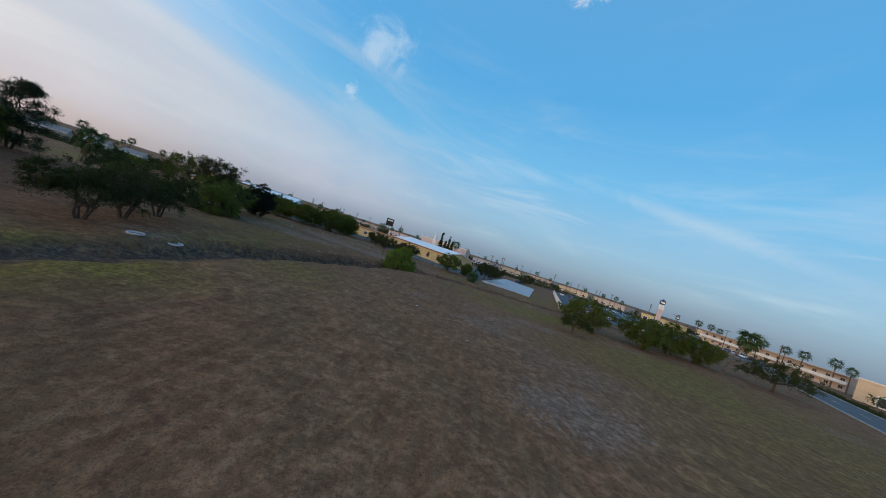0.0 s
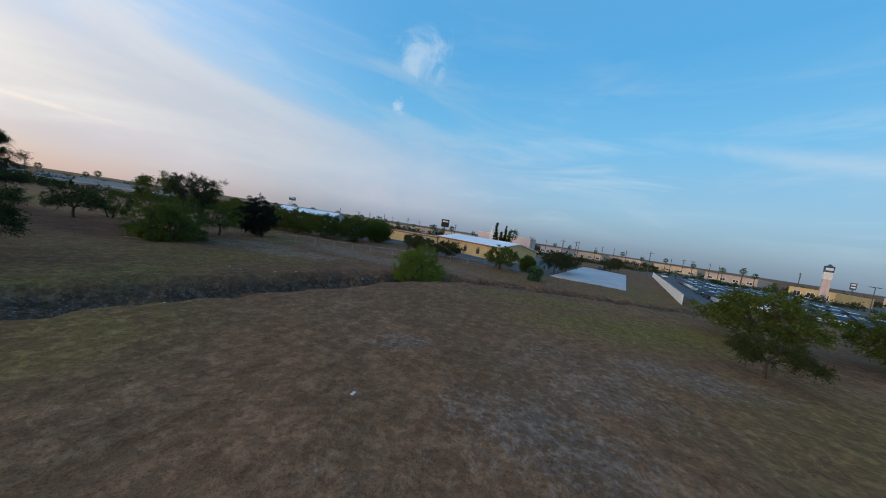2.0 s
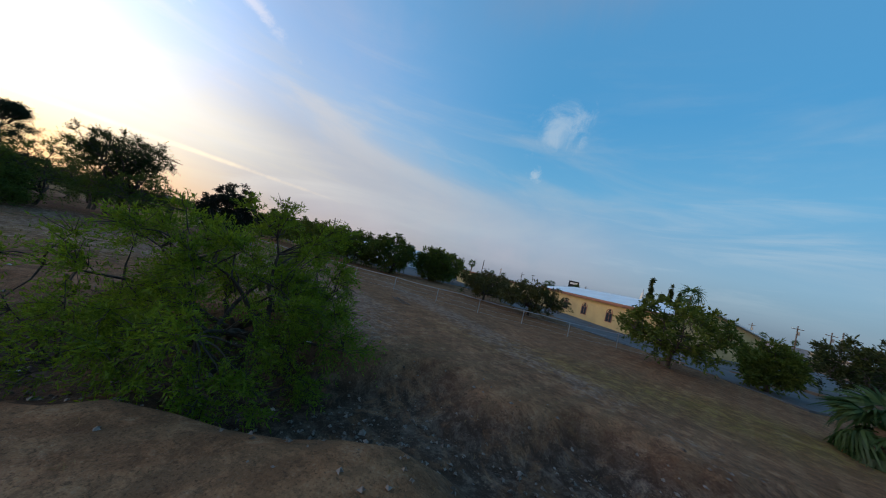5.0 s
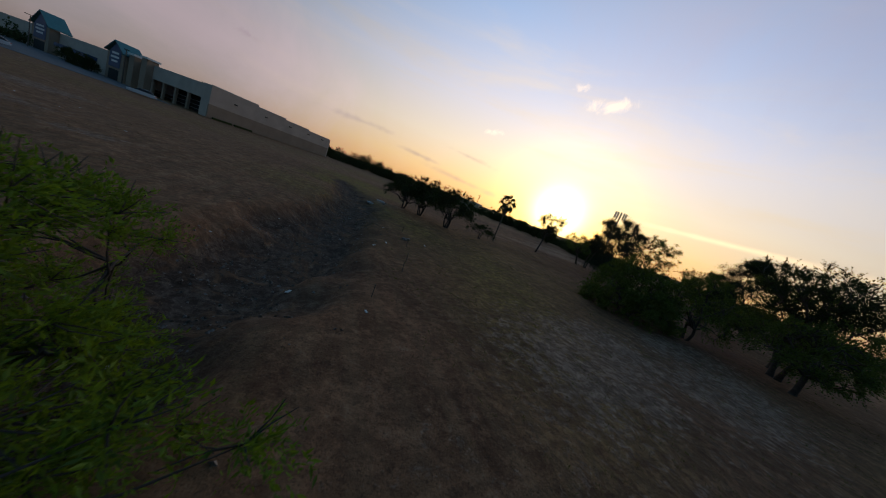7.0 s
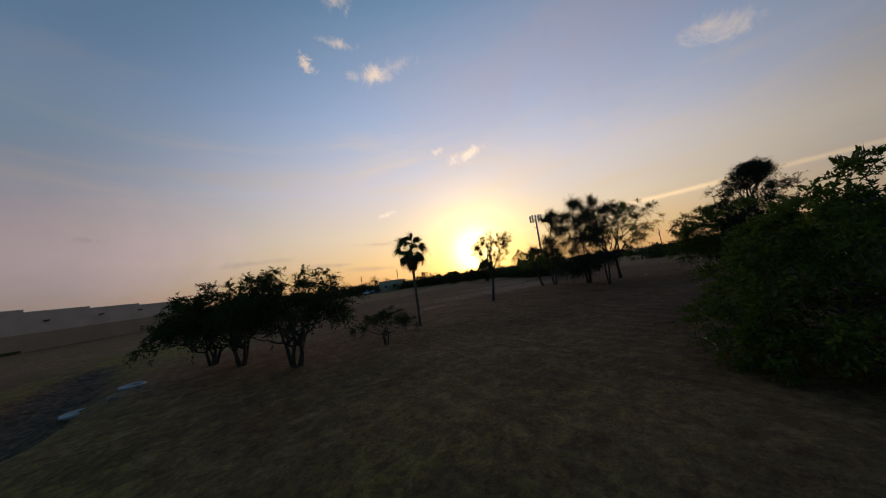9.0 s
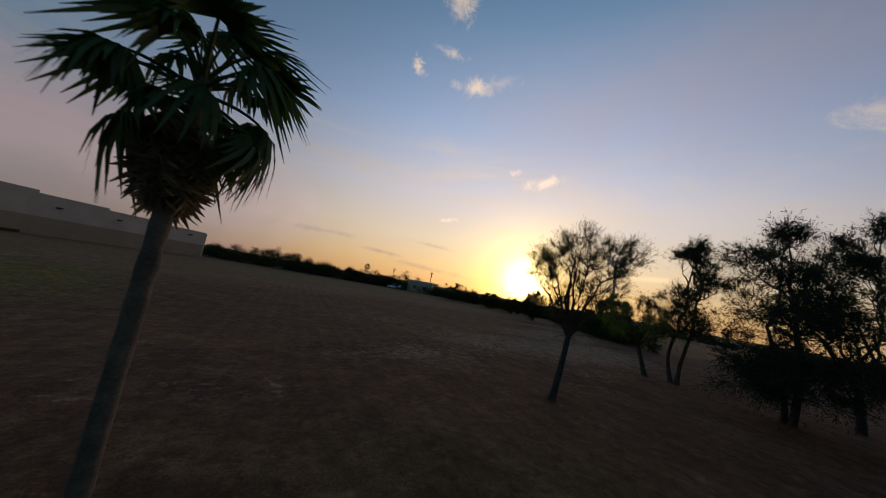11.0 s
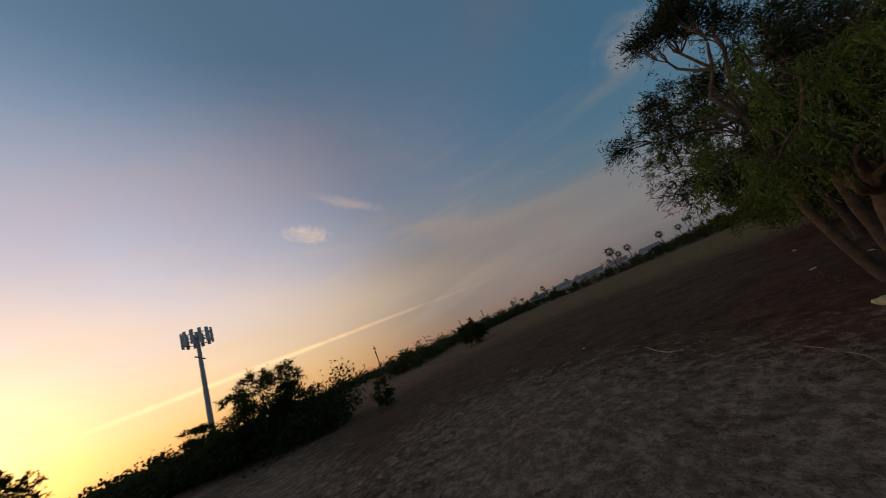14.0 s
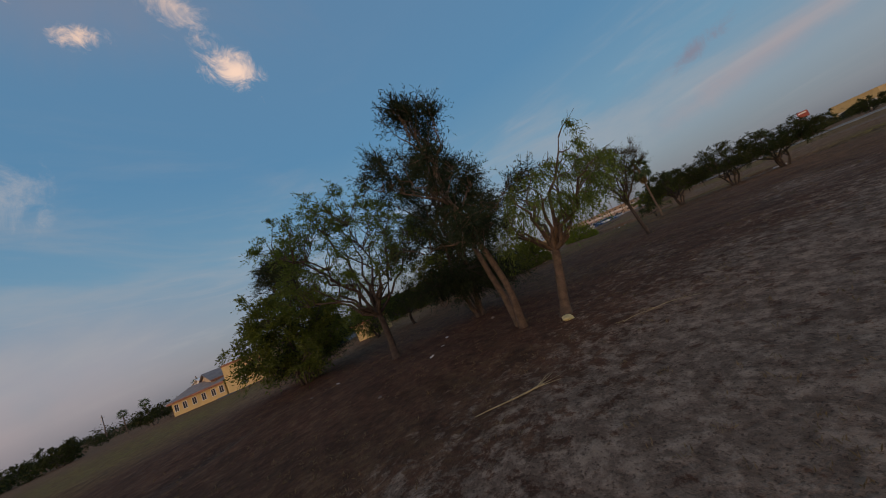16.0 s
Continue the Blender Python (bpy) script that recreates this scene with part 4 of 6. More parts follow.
hedge("tree_belt", "dark belt of distant trees beyond the store", [(-27, -92), (-50, -86), (-72, -80), (-92, -72)], 7.5, 2.5, LEAF_DARK, 1, 1700, 46, (0.34, 0.18))
hedge("tree_belt", "low dark trees along the western edge of the field", [(-92, -72), (-103, -50), (-110, -28), (-107, -15), (-100, -7), (-93, 0)], 5.2, 1.8, LEAF_DARK, 2, 1300, 46, (0.30, 0.15))
hedge("scrub_thicket", "dark thicket of scrub at the field's western edge", [(-93, 0), (-88, 6), (-84, 10)], 4.8, 1.3, LEAF_DARK, 3, 420, 60, (0.24, 0.09))
for n, (x, y, h, r) in enumerate([(-86.2, 8.2, 5.6, 1.9), (-90.2, 3.0, 6.2, 2.2), (-92.5, -0.5, 5.0, 1.8)]):
    tree("pine_tree", "dark ragged conifer rising from the scrub", x, y, h, r, LEAF_DARK, BARK, "plume", 0.12, 0.25, 1, 0.12, 90, 80, (0.19, 0.05), 0.42, 0.5, seed=83 + n, limbs=12)
hedge("tree_belt", "distant low trees beyond the north-western field", [(-118, 20), (-148, 45), (-172, 85), (-165, 128), (-135, 155), (-100, 170)], 6.4, 2.6, LEAF_FAR, 4, 1300)
hedge("tree_belt", "distant trees between the houses to the north", [(-100, 170), (-70, 176), (-40, 176)], 5.8, 3, LEAF_FAR, 5, 600)
hedge("tree_belt", "distant trees among the shops of the town", [(-60, 260), (-10, 300), (60, 290), (130, 260), (200, 200), (240, 120)], 5.2, 8, LEAF_FAR, 6, 1400, 24, (0.8, 0.4))
hedge("tree_belt", "dark low trees between the car lot and the shops", [(0, 178), (35, 182), (70, 176), (100, 160), (118, 140)], 3.6, 3, LEAF_DARK, 12, 420, 26, (0.5, 0.25))
hedge("tree_belt", "distant trees along the road to the east", [(118, 72), (135, 40), (150, 0), (150, -50)], 5.0, 3, LEAF_FAR, 7, 700, 26, (0.5, 0.25))
hedge("tree_belt", "dark low trees in front of the distant houses", [spot(64, 120, FIELD_END), spot(52, 108, FIELD_END), spot(40, 100, FIELD_END), spot(28, 96, FIELD_END), spot(18, 94, FIELD_END)], 4.0, 1.6, LEAF_DARK, 14, 420, 36, (0.34, 0.16))
hedge("shrub_row", "row of clipped dark shrubs along the road verge", [(88, 50), (100, 66), (108, 78)], 1.5, 0.5, LEAF_DARK, 8, 160, 40, (0.2, 0.1))
hedge("tree_belt", "distant trees closing the view to the south", [(60, -120), (120, -110), (160, -60)], 6.0, 4, LEAF_FAR, 9, 500, 24, (0.7, 0.35))
hedge("tree_belt", "distant trees on the western horizon", [(-160, -60), (-190, 0), (-190, 60), (-160, 120)], 6.5, 4, LEAF_FAR, 10, 900, 24, (0.7, 0.35))
tree("pine_tree", "dark ragged tree on the western horizon", -88.5, -10.5, 6.4, 2.2, LEAF_DARK, BARK, "round", 0.1, 0.2, 1, 0.16, 150, 110, (0.2, 0.06), 0.5, 0.3, seed=80, limbs=8)
tree("pine_tree", "open conifer rising from the scrub", -88.0, 6.0, 7.4, 3.0, LEAF_DARK, BARK, "round", 0.2, 0.3, 2, 0.14, 130, 90, (0.2, 0.06), 0.55, 0.3, seed=81, limbs=9)
tree("dark_bush", "small upright dark bush at the field edge", -82.3, 14.5, 2.4, 0.9, LEAF_DARK, BARK, "cone", 0.05, 0.1, 1, 0.06, 40, 90, (0.12, 0.03), 0.25, 0.3, seed=82, category="bush", limbs=5)
for n, (az, d, h, r) in enumerate([(84, 62, 2.0, .8), (20.5, 92, 4.2, 3.2), (24, 100, 3.6, 3.0), (29, 98, 3.2, 2.8), (13, 88, 3.8, 3.0)]):
    x, y = spot(az, d, FIELD_END)
    tree("round_tree", "distant round dark tree at the field edge", x, y, h, r, LEAF_DARK, BARK, "round", 0.18, 0.25, 2, 0.12, 60, 60, (0.24, 0.1), 0.5, 0.3, seed=90 + n, limbs=7)
for n, (az, d, h, r) in enumerate([(142.6, 98, 5.6, 3.6), (136.0, 92, 4.6, 2.8), (139.5, 104, 4.4, 3.0), (156.2, 120, 5.0, 3.0), (90.4, 74, 4.2, 2.4), (132.0, 84, 4.4, 2.6), (165, 125, 4.6, 3.4)]):
    x, y = spot(az, d, FIELD_WEST)
    tree("round_tree", "distant dark tree with a ragged round crown", x, y, h, r, LEAF_DARK, BARK, "round", 0.08, 0.22, 2, 0.13, 90, 90, (0.22, 0.09), 0.5, 0.4, seed=150 + n, limbs=8)
for n, (az, d, h, r) in enumerate([(-88, 150, 5.5, 4.2), (-91.5, 146, 4.5, 3.5), (-95, 140, 4.5, 4), (-80, 165, 4.5, 3.5)]):
    x, y = spot(az, d, FIELD_END)
    tree("round_tree", "distant round dark tree beside the road", x, y, h, r, LEAF_DARK, BARK, "round", 0.18, 0.25, 2, 0.14, 60, 60, (0.3, 0.12), 0.55, 0.3, seed=100 + n, limbs=7)


# ---------------------------------------------------------------- town materials
ASPHALT = surface("asphalt", (0.085, 0.085, 0.09), 0.9, 0.3, 0.6, bump=0.3, fine=14, dirt=(0.15, 0.14, 0.13))
CONCRETE = surface("pale_concrete", (0.42, 0.40, 0.40), 0.9, 0.15, 0.5, bump=0.2, fine=12, dirt=(0.30, 0.28, 0.27))
CURB = surface("kerb_concrete", (0.36, 0.34, 0.32), 0.9, 0.2, 2, bump=0.3)
YELLOW = surface("ochre_painted_metal", (0.50, 0.365, 0.165), 0.6, 0.12, 0.7, bump=0.15, fine=9, dirt=(0.38, 0.27, 0.13))
CREAM = surface("cream_stucco", (0.48, 0.37, 0.25), 0.9, 0.12, 0.5, bump=0.2, fine=9, dirt=(0.34, 0.27, 0.19))
BEIGE = surface("beige_block_wall", (0.42, 0.33, 0.27), 0.9, 0.10, 0.3, bump=0.25, fine=5, dirt=(0.34, 0.27, 0.22))
BROWN = surface("brown_block_wall", (0.27, 0.19, 0.135), 0.9, 0.12, 0.3, bump=0.25, fine=5)
PINKISH = surface("pinkish_wall", (0.50, 0.40, 0.38), 0.9, 0.10, 0.4, bump=0.15, fine=6)
WHITE = surface("white_paint", (0.62, 0.60, 0.57), 0.7, 0.10, 0.8, bump=0.1, fine=10, dirt=(0.44, 0.41, 0.37))
WHITE_METAL = surface("white_metal_roof", (0.68, 0.70, 0.72), 0.5, 0.08, 0.4, bump=0.1, fine=8)
TERRACOTTA = surface("brown_trim", (0.25, 0.11, 0.07), 0.7, 0.2, 2)
ROOF_GREY = surface("grey_roof", (0.20, 0.18, 0.17), 0.9, 0.2, 1.0)
BLUE = surface("dark_blue_panel", (0.022, 0.055, 0.12), 0.5, 0.12, 1.0, bump=0.05)
TEAL = surface("teal_roof", (0.035, 0.13, 0.14), 0.5, 0.12, 1.0, bump=0.05)
# near-black: dark paint on fittings, and painted shade inside the store's openings
DARK = surface("dark_paint_and_shade", (0.022, 0.020, 0.020), 0.8, 0.3, 1.0, bump=0.1)
GLASS = surface("dark_window_glass", (0.03, 0.035, 0.045), 0.08, 0.1, 1.0, bump=0.0, spec=0.6)
STEEL = surface("galvanised_steel", (0.34, 0.34, 0.35), 0.45, 0.15, 3, metal=0.8, bump=0.05)
POLE_WOOD = surface("weathered_pole_wood", (0.11, 0.085, 0.07), 0.95, 0.3, 4, bump=0.5)
RUBBER = surface("tyre_rubber", (0.02, 0.02, 0.02), 0.85, 0.2, 5, bump=0.1)
RED = surface("faded_red_metal", (0.30, 0.07, 0.05), 0.7, 0.2, 1.5)
ROCK = surface("limestone_rubble", (0.17, 0.138, 0.118), 0.95, 0.4, 6, bump=0.6, fine=20)
ROCK_YELLOW = surface("yellowish_limestone", (0.48, 0.40, 0.20), 0.95, 0.2, 9, bump=0.6, fine=30)
STICK = surface("dry_split_wood", (0.33, 0.24, 0.12), 0.9, 0.3, 9, bump=0.5, fine=50)
LITTER = surface("white_scrap", (0.50, 0.47, 0.44), 0.8, 0.1, 8)
TILES = surface("rusty_lid", (0.33, 0.30, 0.27), 0.8, 0.3, 6, bump=0.3)


# ---------------------------------------------------------------- roads and pavements
def sheet(name, label, corners, thick, material, lift=0.0, kind="structure", category="pavement"):
    """A slab with the given outline, its top above the ground."""
    bm = bmesh.new()
    low = [bm.verts.new((x, y, -0.25)) for x, y in corners]
    top = [bm.verts.new((x, y, thick + lift)) for x, y in corners]
    bm.faces.new(top)
    n = len(corners)
    for i in range(n):
        bm.faces.new((low[i], low[(i + 1) % n], top[(i + 1) % n], top[i]))
    bmesh.ops.recalc_face_normals(bm, faces=bm.faces[:])
    me = bpy.data.meshes.new(name)
    bm.to_mesh(me)
    bm.free()
    me.materials.append(material)
    return tagged(new(name, me), label, category, kind=kind)


sheet("pavement", "grey paved yard round the yellow hall", [(-75, 82), (-46, 83), (-32, 86), (-27, 96), (-20, 96), (-15, 86.5), (-7, 84), (2, 79.8), (9, 75.6), (12.5, 79.5), (31, 136), (-5, 150), (-80, 130)], 0.05, ASPHALT)
sheet("pavement", "pale concrete slab in the grass", [(12.6, 78.6), (25.0, 75.6), (41.5, 122), (31, 131)], 0.12, CONCRETE)
sheet("pavement", "asphalt car lot behind the white fence", [(36, 76), (60, 74), (100, 92), (110, 150), (62, 158)], 0.04, ASPHALT)
sheet("road", "asphalt road along the field with pale kerbs", [(28.5, -11.1), (37.0, -17.2), (98, 66), (152, 141), (143.5, 147.0), (81.0, 61.6)], 0.05, ASPHALT, category="road")
sheet("pavement", "store car park of dark asphalt", [(14, -44), (40, -30), (62, -38), (125, -120), (75, -140)], 0.05, ASPHALT)
sheet("pavement", "paved forecourts between distant shops", [(60, 165), (150, 110), (210, 150), (120, 240)], 0.05, ASPHALT)


def kerb(x0, y0, x1, y1):
    d = Vector((x1 - x0, y1 - y0, 0))
    m = Matrix.Translation((x0, y0, 0)) @ pose(0, 0, 0, 0, 0, math.degrees(math.atan2(d.y, d.x)))
    return tagged(new("kerb", with_material(bevelled("kerb", (0, -0.08, -0.2), (d.length, 0.08, 0.17), 0.025), CURB)), "pale concrete kerb edging the road", "kerb", kind="structure"), m


for row in [(28.4, -10.9, 81.0, 61.8), (81.0, 61.8, 143.4, 147.2), (37.2, -17.4, 98.2, 65.8), (98.2, 65.8, 152.2, 140.8)]:
    ob, m = kerb(*row)
    ob.matrix_basis = m
road_dir = Vector((52.5, 72.7, 0)).normalized()
for n in range(9):
    p = Vector((32.8, -14.1, 0.054)) + road_dir * (20 + 10 * n)
    m = Matrix.Translation(p) @ pose(0, 0, 0, 0, 0, math.degrees(math.atan2(road_dir.y, road_dir.x)))
    ob = solid("lane_mark", Mesh().box((0, -0.07, 0), (3, 0.07, 0.006)), WHITE, "worn white painted lane mark on asphalt", "lane mark", m, "lane marks", "structure")


# ---------------------------------------------------------------- buildings
def window_on(root, m, wide, high, frame=WHITE, arched=False, sill=False):
    """A window with frame, pane and glazing bar, lying in the xz plane of m and facing -y."""
    f = Mesh()
    e = max(0.06, wide * 0.09)
    f.box((-wide / 2 - e, -0.06, -e), (-wide / 2, 0.04, high + e)).box((wide / 2, -0.06, -e), (wide / 2 + e, 0.04, high + e))
    f.box((-wide / 2, -0.06, -e), (wide / 2, 0.04, 0)).box((-wide / 2, -0.06, high), (wide / 2, 0.04, high + e)).box((-e / 3, -0.04, 0), (e / 3, 0.03, high))
    if arched:
        t = np.linspace(0, math.pi, 9)
        f.tube(np.stack([np.cos(t) * (wide / 2 + e / 2), 0 * t - 0.02, high + e + np.sin(t) * wide * 0.5], 1), np.full(9, e * 0.6), 6)
    ob = part("window", f, frame, root, at=m)
    pane = Mesh().box((-wide / 2, -0.02, 0), (wide / 2, 0.02, high))
    if arched:
        for a, b in ((0.0, 0.45), (0.45, 0.75)):
            pane.box((-wide / 2 * (1 - b), -0.02, high + e + a * wide * 0.5), (wide / 2 * (1 - b), 0.02, high + e + (a + 0.42) * wide * 0.5))
    part("pane", pane, GLASS, ob)
    return ob


def hall(name, label, a, b, deep, eave, rise, wall, roof, trim, windows, wide=1.0, high=1.4, sill=1.0, category="building", arched=False, frame=WHITE):
    """A long building whose front runs from a to b (seen from outside, left to right), with a low gable roof along it."""
    d = Vector((b[0] - a[0], b[1] - a[1], 0))
    long = d.length
    root = thing(name, label, category, Matrix.Translation((a[0], a[1], -0.1)) @ pose(0, 0, 0, 0, 0, math.degrees(math.atan2(d.y, d.x))))
    part("wall", Mesh().box((0, 0, 0), (long, deep, eave + 0.1)), wall, root)
    over = 0.45
    ridge = Mesh()
    if rise > 0:
        v = [(-over, -over, eave), (long + over, -over, eave), (long + over, deep / 2, eave + rise), (-over, deep / 2, eave + rise), (-over, deep + over, eave), (long + over, deep + over, eave)]
        v = np.array(v)
        v = np.concatenate([v, v + [0, 0, 0.16]])
        ridge.add(v, [[6, 7, 8, 9], [9, 8, 11, 10], [0, 3, 2, 1], [3, 4, 5, 2], [0, 1, 7, 6], [4, 10, 11, 5], [0, 6, 9, 3], [3, 9, 10, 4], [1, 2, 8, 7], [2, 5, 11, 8]])
        gable = Mesh()
        for x in (0.0, long):
            gable.add([(x, 0, eave + 0.1), (x, deep / 2, eave + rise - 0.02), (x, deep, eave + 0.1), (x, deep / 2, eave + 0.1)], [[0, 1, 2, 3]])
        part("gable", gable, wall, root)
    else:
        ridge.box((0.25, 0.25, eave - 0.35), (long - 0.25, deep - 0.25, eave - 0.2))
        for lo, hi in (((-0.1, -0.1, eave), (long + 0.1, 0.3, eave + 0.35)), ((-0.1, deep - 0.3, eave), (long + 0.1, deep + 0.1, eave + 0.35)),
                       ((-0.1, 0.3, eave), (0.3, deep - 0.3, eave + 0.35)), ((long - 0.3, 0.3, eave), (long + 0.1, deep - 0.3, eave + 0.35))):
            part("parapet", Mesh().box(lo, hi), trim, root)
    part("roof", ridge, roof, root)
    if rise > 0:
        part("fascia", Mesh().box((-over, -over - 0.06, eave - 0.2), (long + over, -over, eave + 0.16)), trim, root)
    for s in windows:
        window_on(root, Matrix.Translation((s * long, -0.012, sill)), wide, high, frame, arched)
    return root


# the yellow hall north of the field, front to the south
hall("church_hall", "long yellow metal hall with a white low-pitched roof and arched windows", (-17.5, 107.5), (1.6, 91.0), 15, 3.5, 1.5, YELLOW, WHITE_METAL, TERRACOTTA, (0.18, 0.34, 0.52, 0.72, 0.9), 1.0, 1.1, 1.0, arched=True, frame=TERRACOTTA)
hall("church_annex", "low yellow wing with a flat parapet roof", (-39, 110), (-18.2, 108.3), 14, 2.9, 0, YELLOW, WHITE_METAL, TERRACOTTA, (0.2, 0.5, 0.8), 1.0, 1.1, 1.0)
hall("yellow_house", "long low yellow house with brown timber posts and grey roof", spot(11.2, 80, FIELD_END), spot(5.4, 72, FIELD_END), 9, 2.6, 1.5, YELLOW, ROOF_GREY, TERRACOTTA, (0.08, 0.24, 0.42, 0.60, 0.78, 0.93), 0.8, 1.2, 0.9, "house")
hall("yellow_block", "taller plain yellow building with a flat roof", spot(5.2, 71, FIELD_END), spot(-0.5, 66, FIELD_END), 10, 5.0, 0, YELLOW, ROOF_GREY, TERRACOTTA, (0.4,), 0.9, 1.2, 0.9)
for n, (a0, a1, d, h) in enumerate([(53, 49.5, 128, 2.7), (47.5, 44.8, 118, 2.9), (43.5, 38.5, 112, 2.8), (37.2, 34.5, 120, 2.8), (32, 29, 115, 2.6), (66, 62, 150, 2.8), (58, 55.5, 140, 2.7)]):
    hall("house", "distant drab single-storey house with a grey roof", spot(a0, d, FIELD_END), spot(a1, d, FIELD_END), 8, h, 1.6, BEIGE if n % 3 else CREAM, ROOF_GREY, WHITE, (0.15, 0.38, 0.62, 0.85), 0.9, 1.1, 0.9, "house")
hall("white_hall", "white-roofed hall with pale blue wall behind the trees", spot(46, 112), spot(36, 104), 22, 4.0, 1.6, WHITE, WHITE_METAL, ROOF_GREY, (0.1, 0.3, 0.5, 0.7, 0.9), 1.0, 1.3, 1.0)
hall("tan_house", "tan gabled house behind the pines", spot(51.5, 100), spot(47.5, 96), 9, 3.6, 1.8, CREAM, ROOF_GREY, TERRACOTTA, (0.3, 0.7), 1.0, 1.3, 1.0, "house")
hall("pink_store", "broad pinkish flat-roofed store", spot(5.8, 172), spot(-4.6, 166), 30, 7.6, 0, PINKISH, ROOF_GREY, WHITE, (0.15, 0.4, 0.65, 0.9), 3.5, 2.2, 0.6)
hall("yellow_store", "yellow flat-roofed shop building", spot(-39.6, 200), spot(-43.4, 192), 18, 3.8, 0, YELLOW, ROOF_GREY, YELLOW, (0.2, 0.5, 0.8), 2.4, 2.0, 0.6)
hall("tan_store", "long tan flat-roofed store beyond the road", spot(-57.2, 150, (1.4, 4.4)), spot(-69, 146, (1.4, 4.4)), 30, 6.4, 0, CREAM, ROOF_GREY, WHITE, (0.2, 0.5, 0.8), 4, 2.5, 0.5)
shops = [(-6.5, -10.5, 215, 6.5, PINKISH), (-12, -17, 245, 6, CREAM), (-18, -23, 262, 6.5, BEIGE), (-24.5, -30, 255, 6.2, CREAM), (-31, -36.5, 235, 6, BEIGE), (8, 12.5, 230, 6, PINKISH), (15, 19.5, 240, 5.5, BEIGE), (21, 27, 215, 5.2, CREAM), (-46, -49, 260, 7, CREAM), (-50, -54, 255, 7, BEIGE)]
for a0, a1, d, h, wall in shops:
    a0, a1 = max(a0, a1), min(a0, a1)
    hall("shop", "distant flat-roofed shop building along the highway", spot(a0, d), spot(a1, d - 6), 25, h * 0.66, 0, wall, ROOF_GREY, BEIGE, (0.12, 0.37, 0.62, 0.87), 2.2, 1.2, 0.9)
hall("yellow_shop", "distant yellow shop beyond the car park", spot(-89.2, 215, FIELD_END), spot(-92.5, 212, FIELD_END), 20, 6.5, 0, YELLOW, ROOF_GREY, YELLOW, (0.3, 0.7), 4, 2.4, 0.5)
hall("pale_warehouse", "distant pale low warehouse on the western edge", spot(151.5, 118, FIELD_WEST), spot(147.0, 116, FIELD_WEST), 14, 4.2, 0, CREAM, ROOF_GREY, WHITE, (0.3, 0.7), 1.4, 1.2, 1.5)


def motel(a, b):
    d = Vector((b[0] - a[0], b[1] - a[1], 0))
    root = thing("motel", "long two-storey cream motel with open balconies", "building", Matrix.Translation((*a, -0.1)) @ pose(0, 0, 0, 0, 0, math.degrees(math.atan2(d.y, d.x))))
    long = d.length
    part("wall", Mesh().box((0, 0, 0), (long, 14, 5.6)), BEIGE, root)
    part("roof", Mesh().box((-0.6, -2.0, 5.6), (long + 0.6, 14.6, 5.9)), BEIGE, root)
    for floor in range(2):
        z = 0.1 + floor * 2.7
        if floor:
            part("balcony", Mesh().box((0, -1.6, z - 0.2), (long, -0.02, z)).box((0, -1.62, z), (long, -1.55, z + 0.95)), WHITE, root)
        for n in range(14):
            window_on(root, Matrix.Translation(((n + 0.5) * long / 14, -0.012, z + 0.9)), 1.1, 1.0, BEIGE)
    return root


motel(spot(-43.6, 205, (1.4, 4.4)), spot(-56.6, 178, (1.4, 4.4)))


def steeple(x, y, size=1.0):
    root = thing("church_steeple", "slender white church steeple", "steeple", pose(x, y, 0) @ Matrix.Scale(size, 4))
    part("base", Mesh().box((-1, -1, 0), (1, 1, 7)), WHITE, root)
    t = np.array([0, 1.0])
    part("spire", Mesh().tube(np.stack([0 * t, 0 * t, 7 + 4.6 * t], 1), np.array([1.0, 0.05]), 8), WHITE, root)


steeple(*spot(3.1, 150))


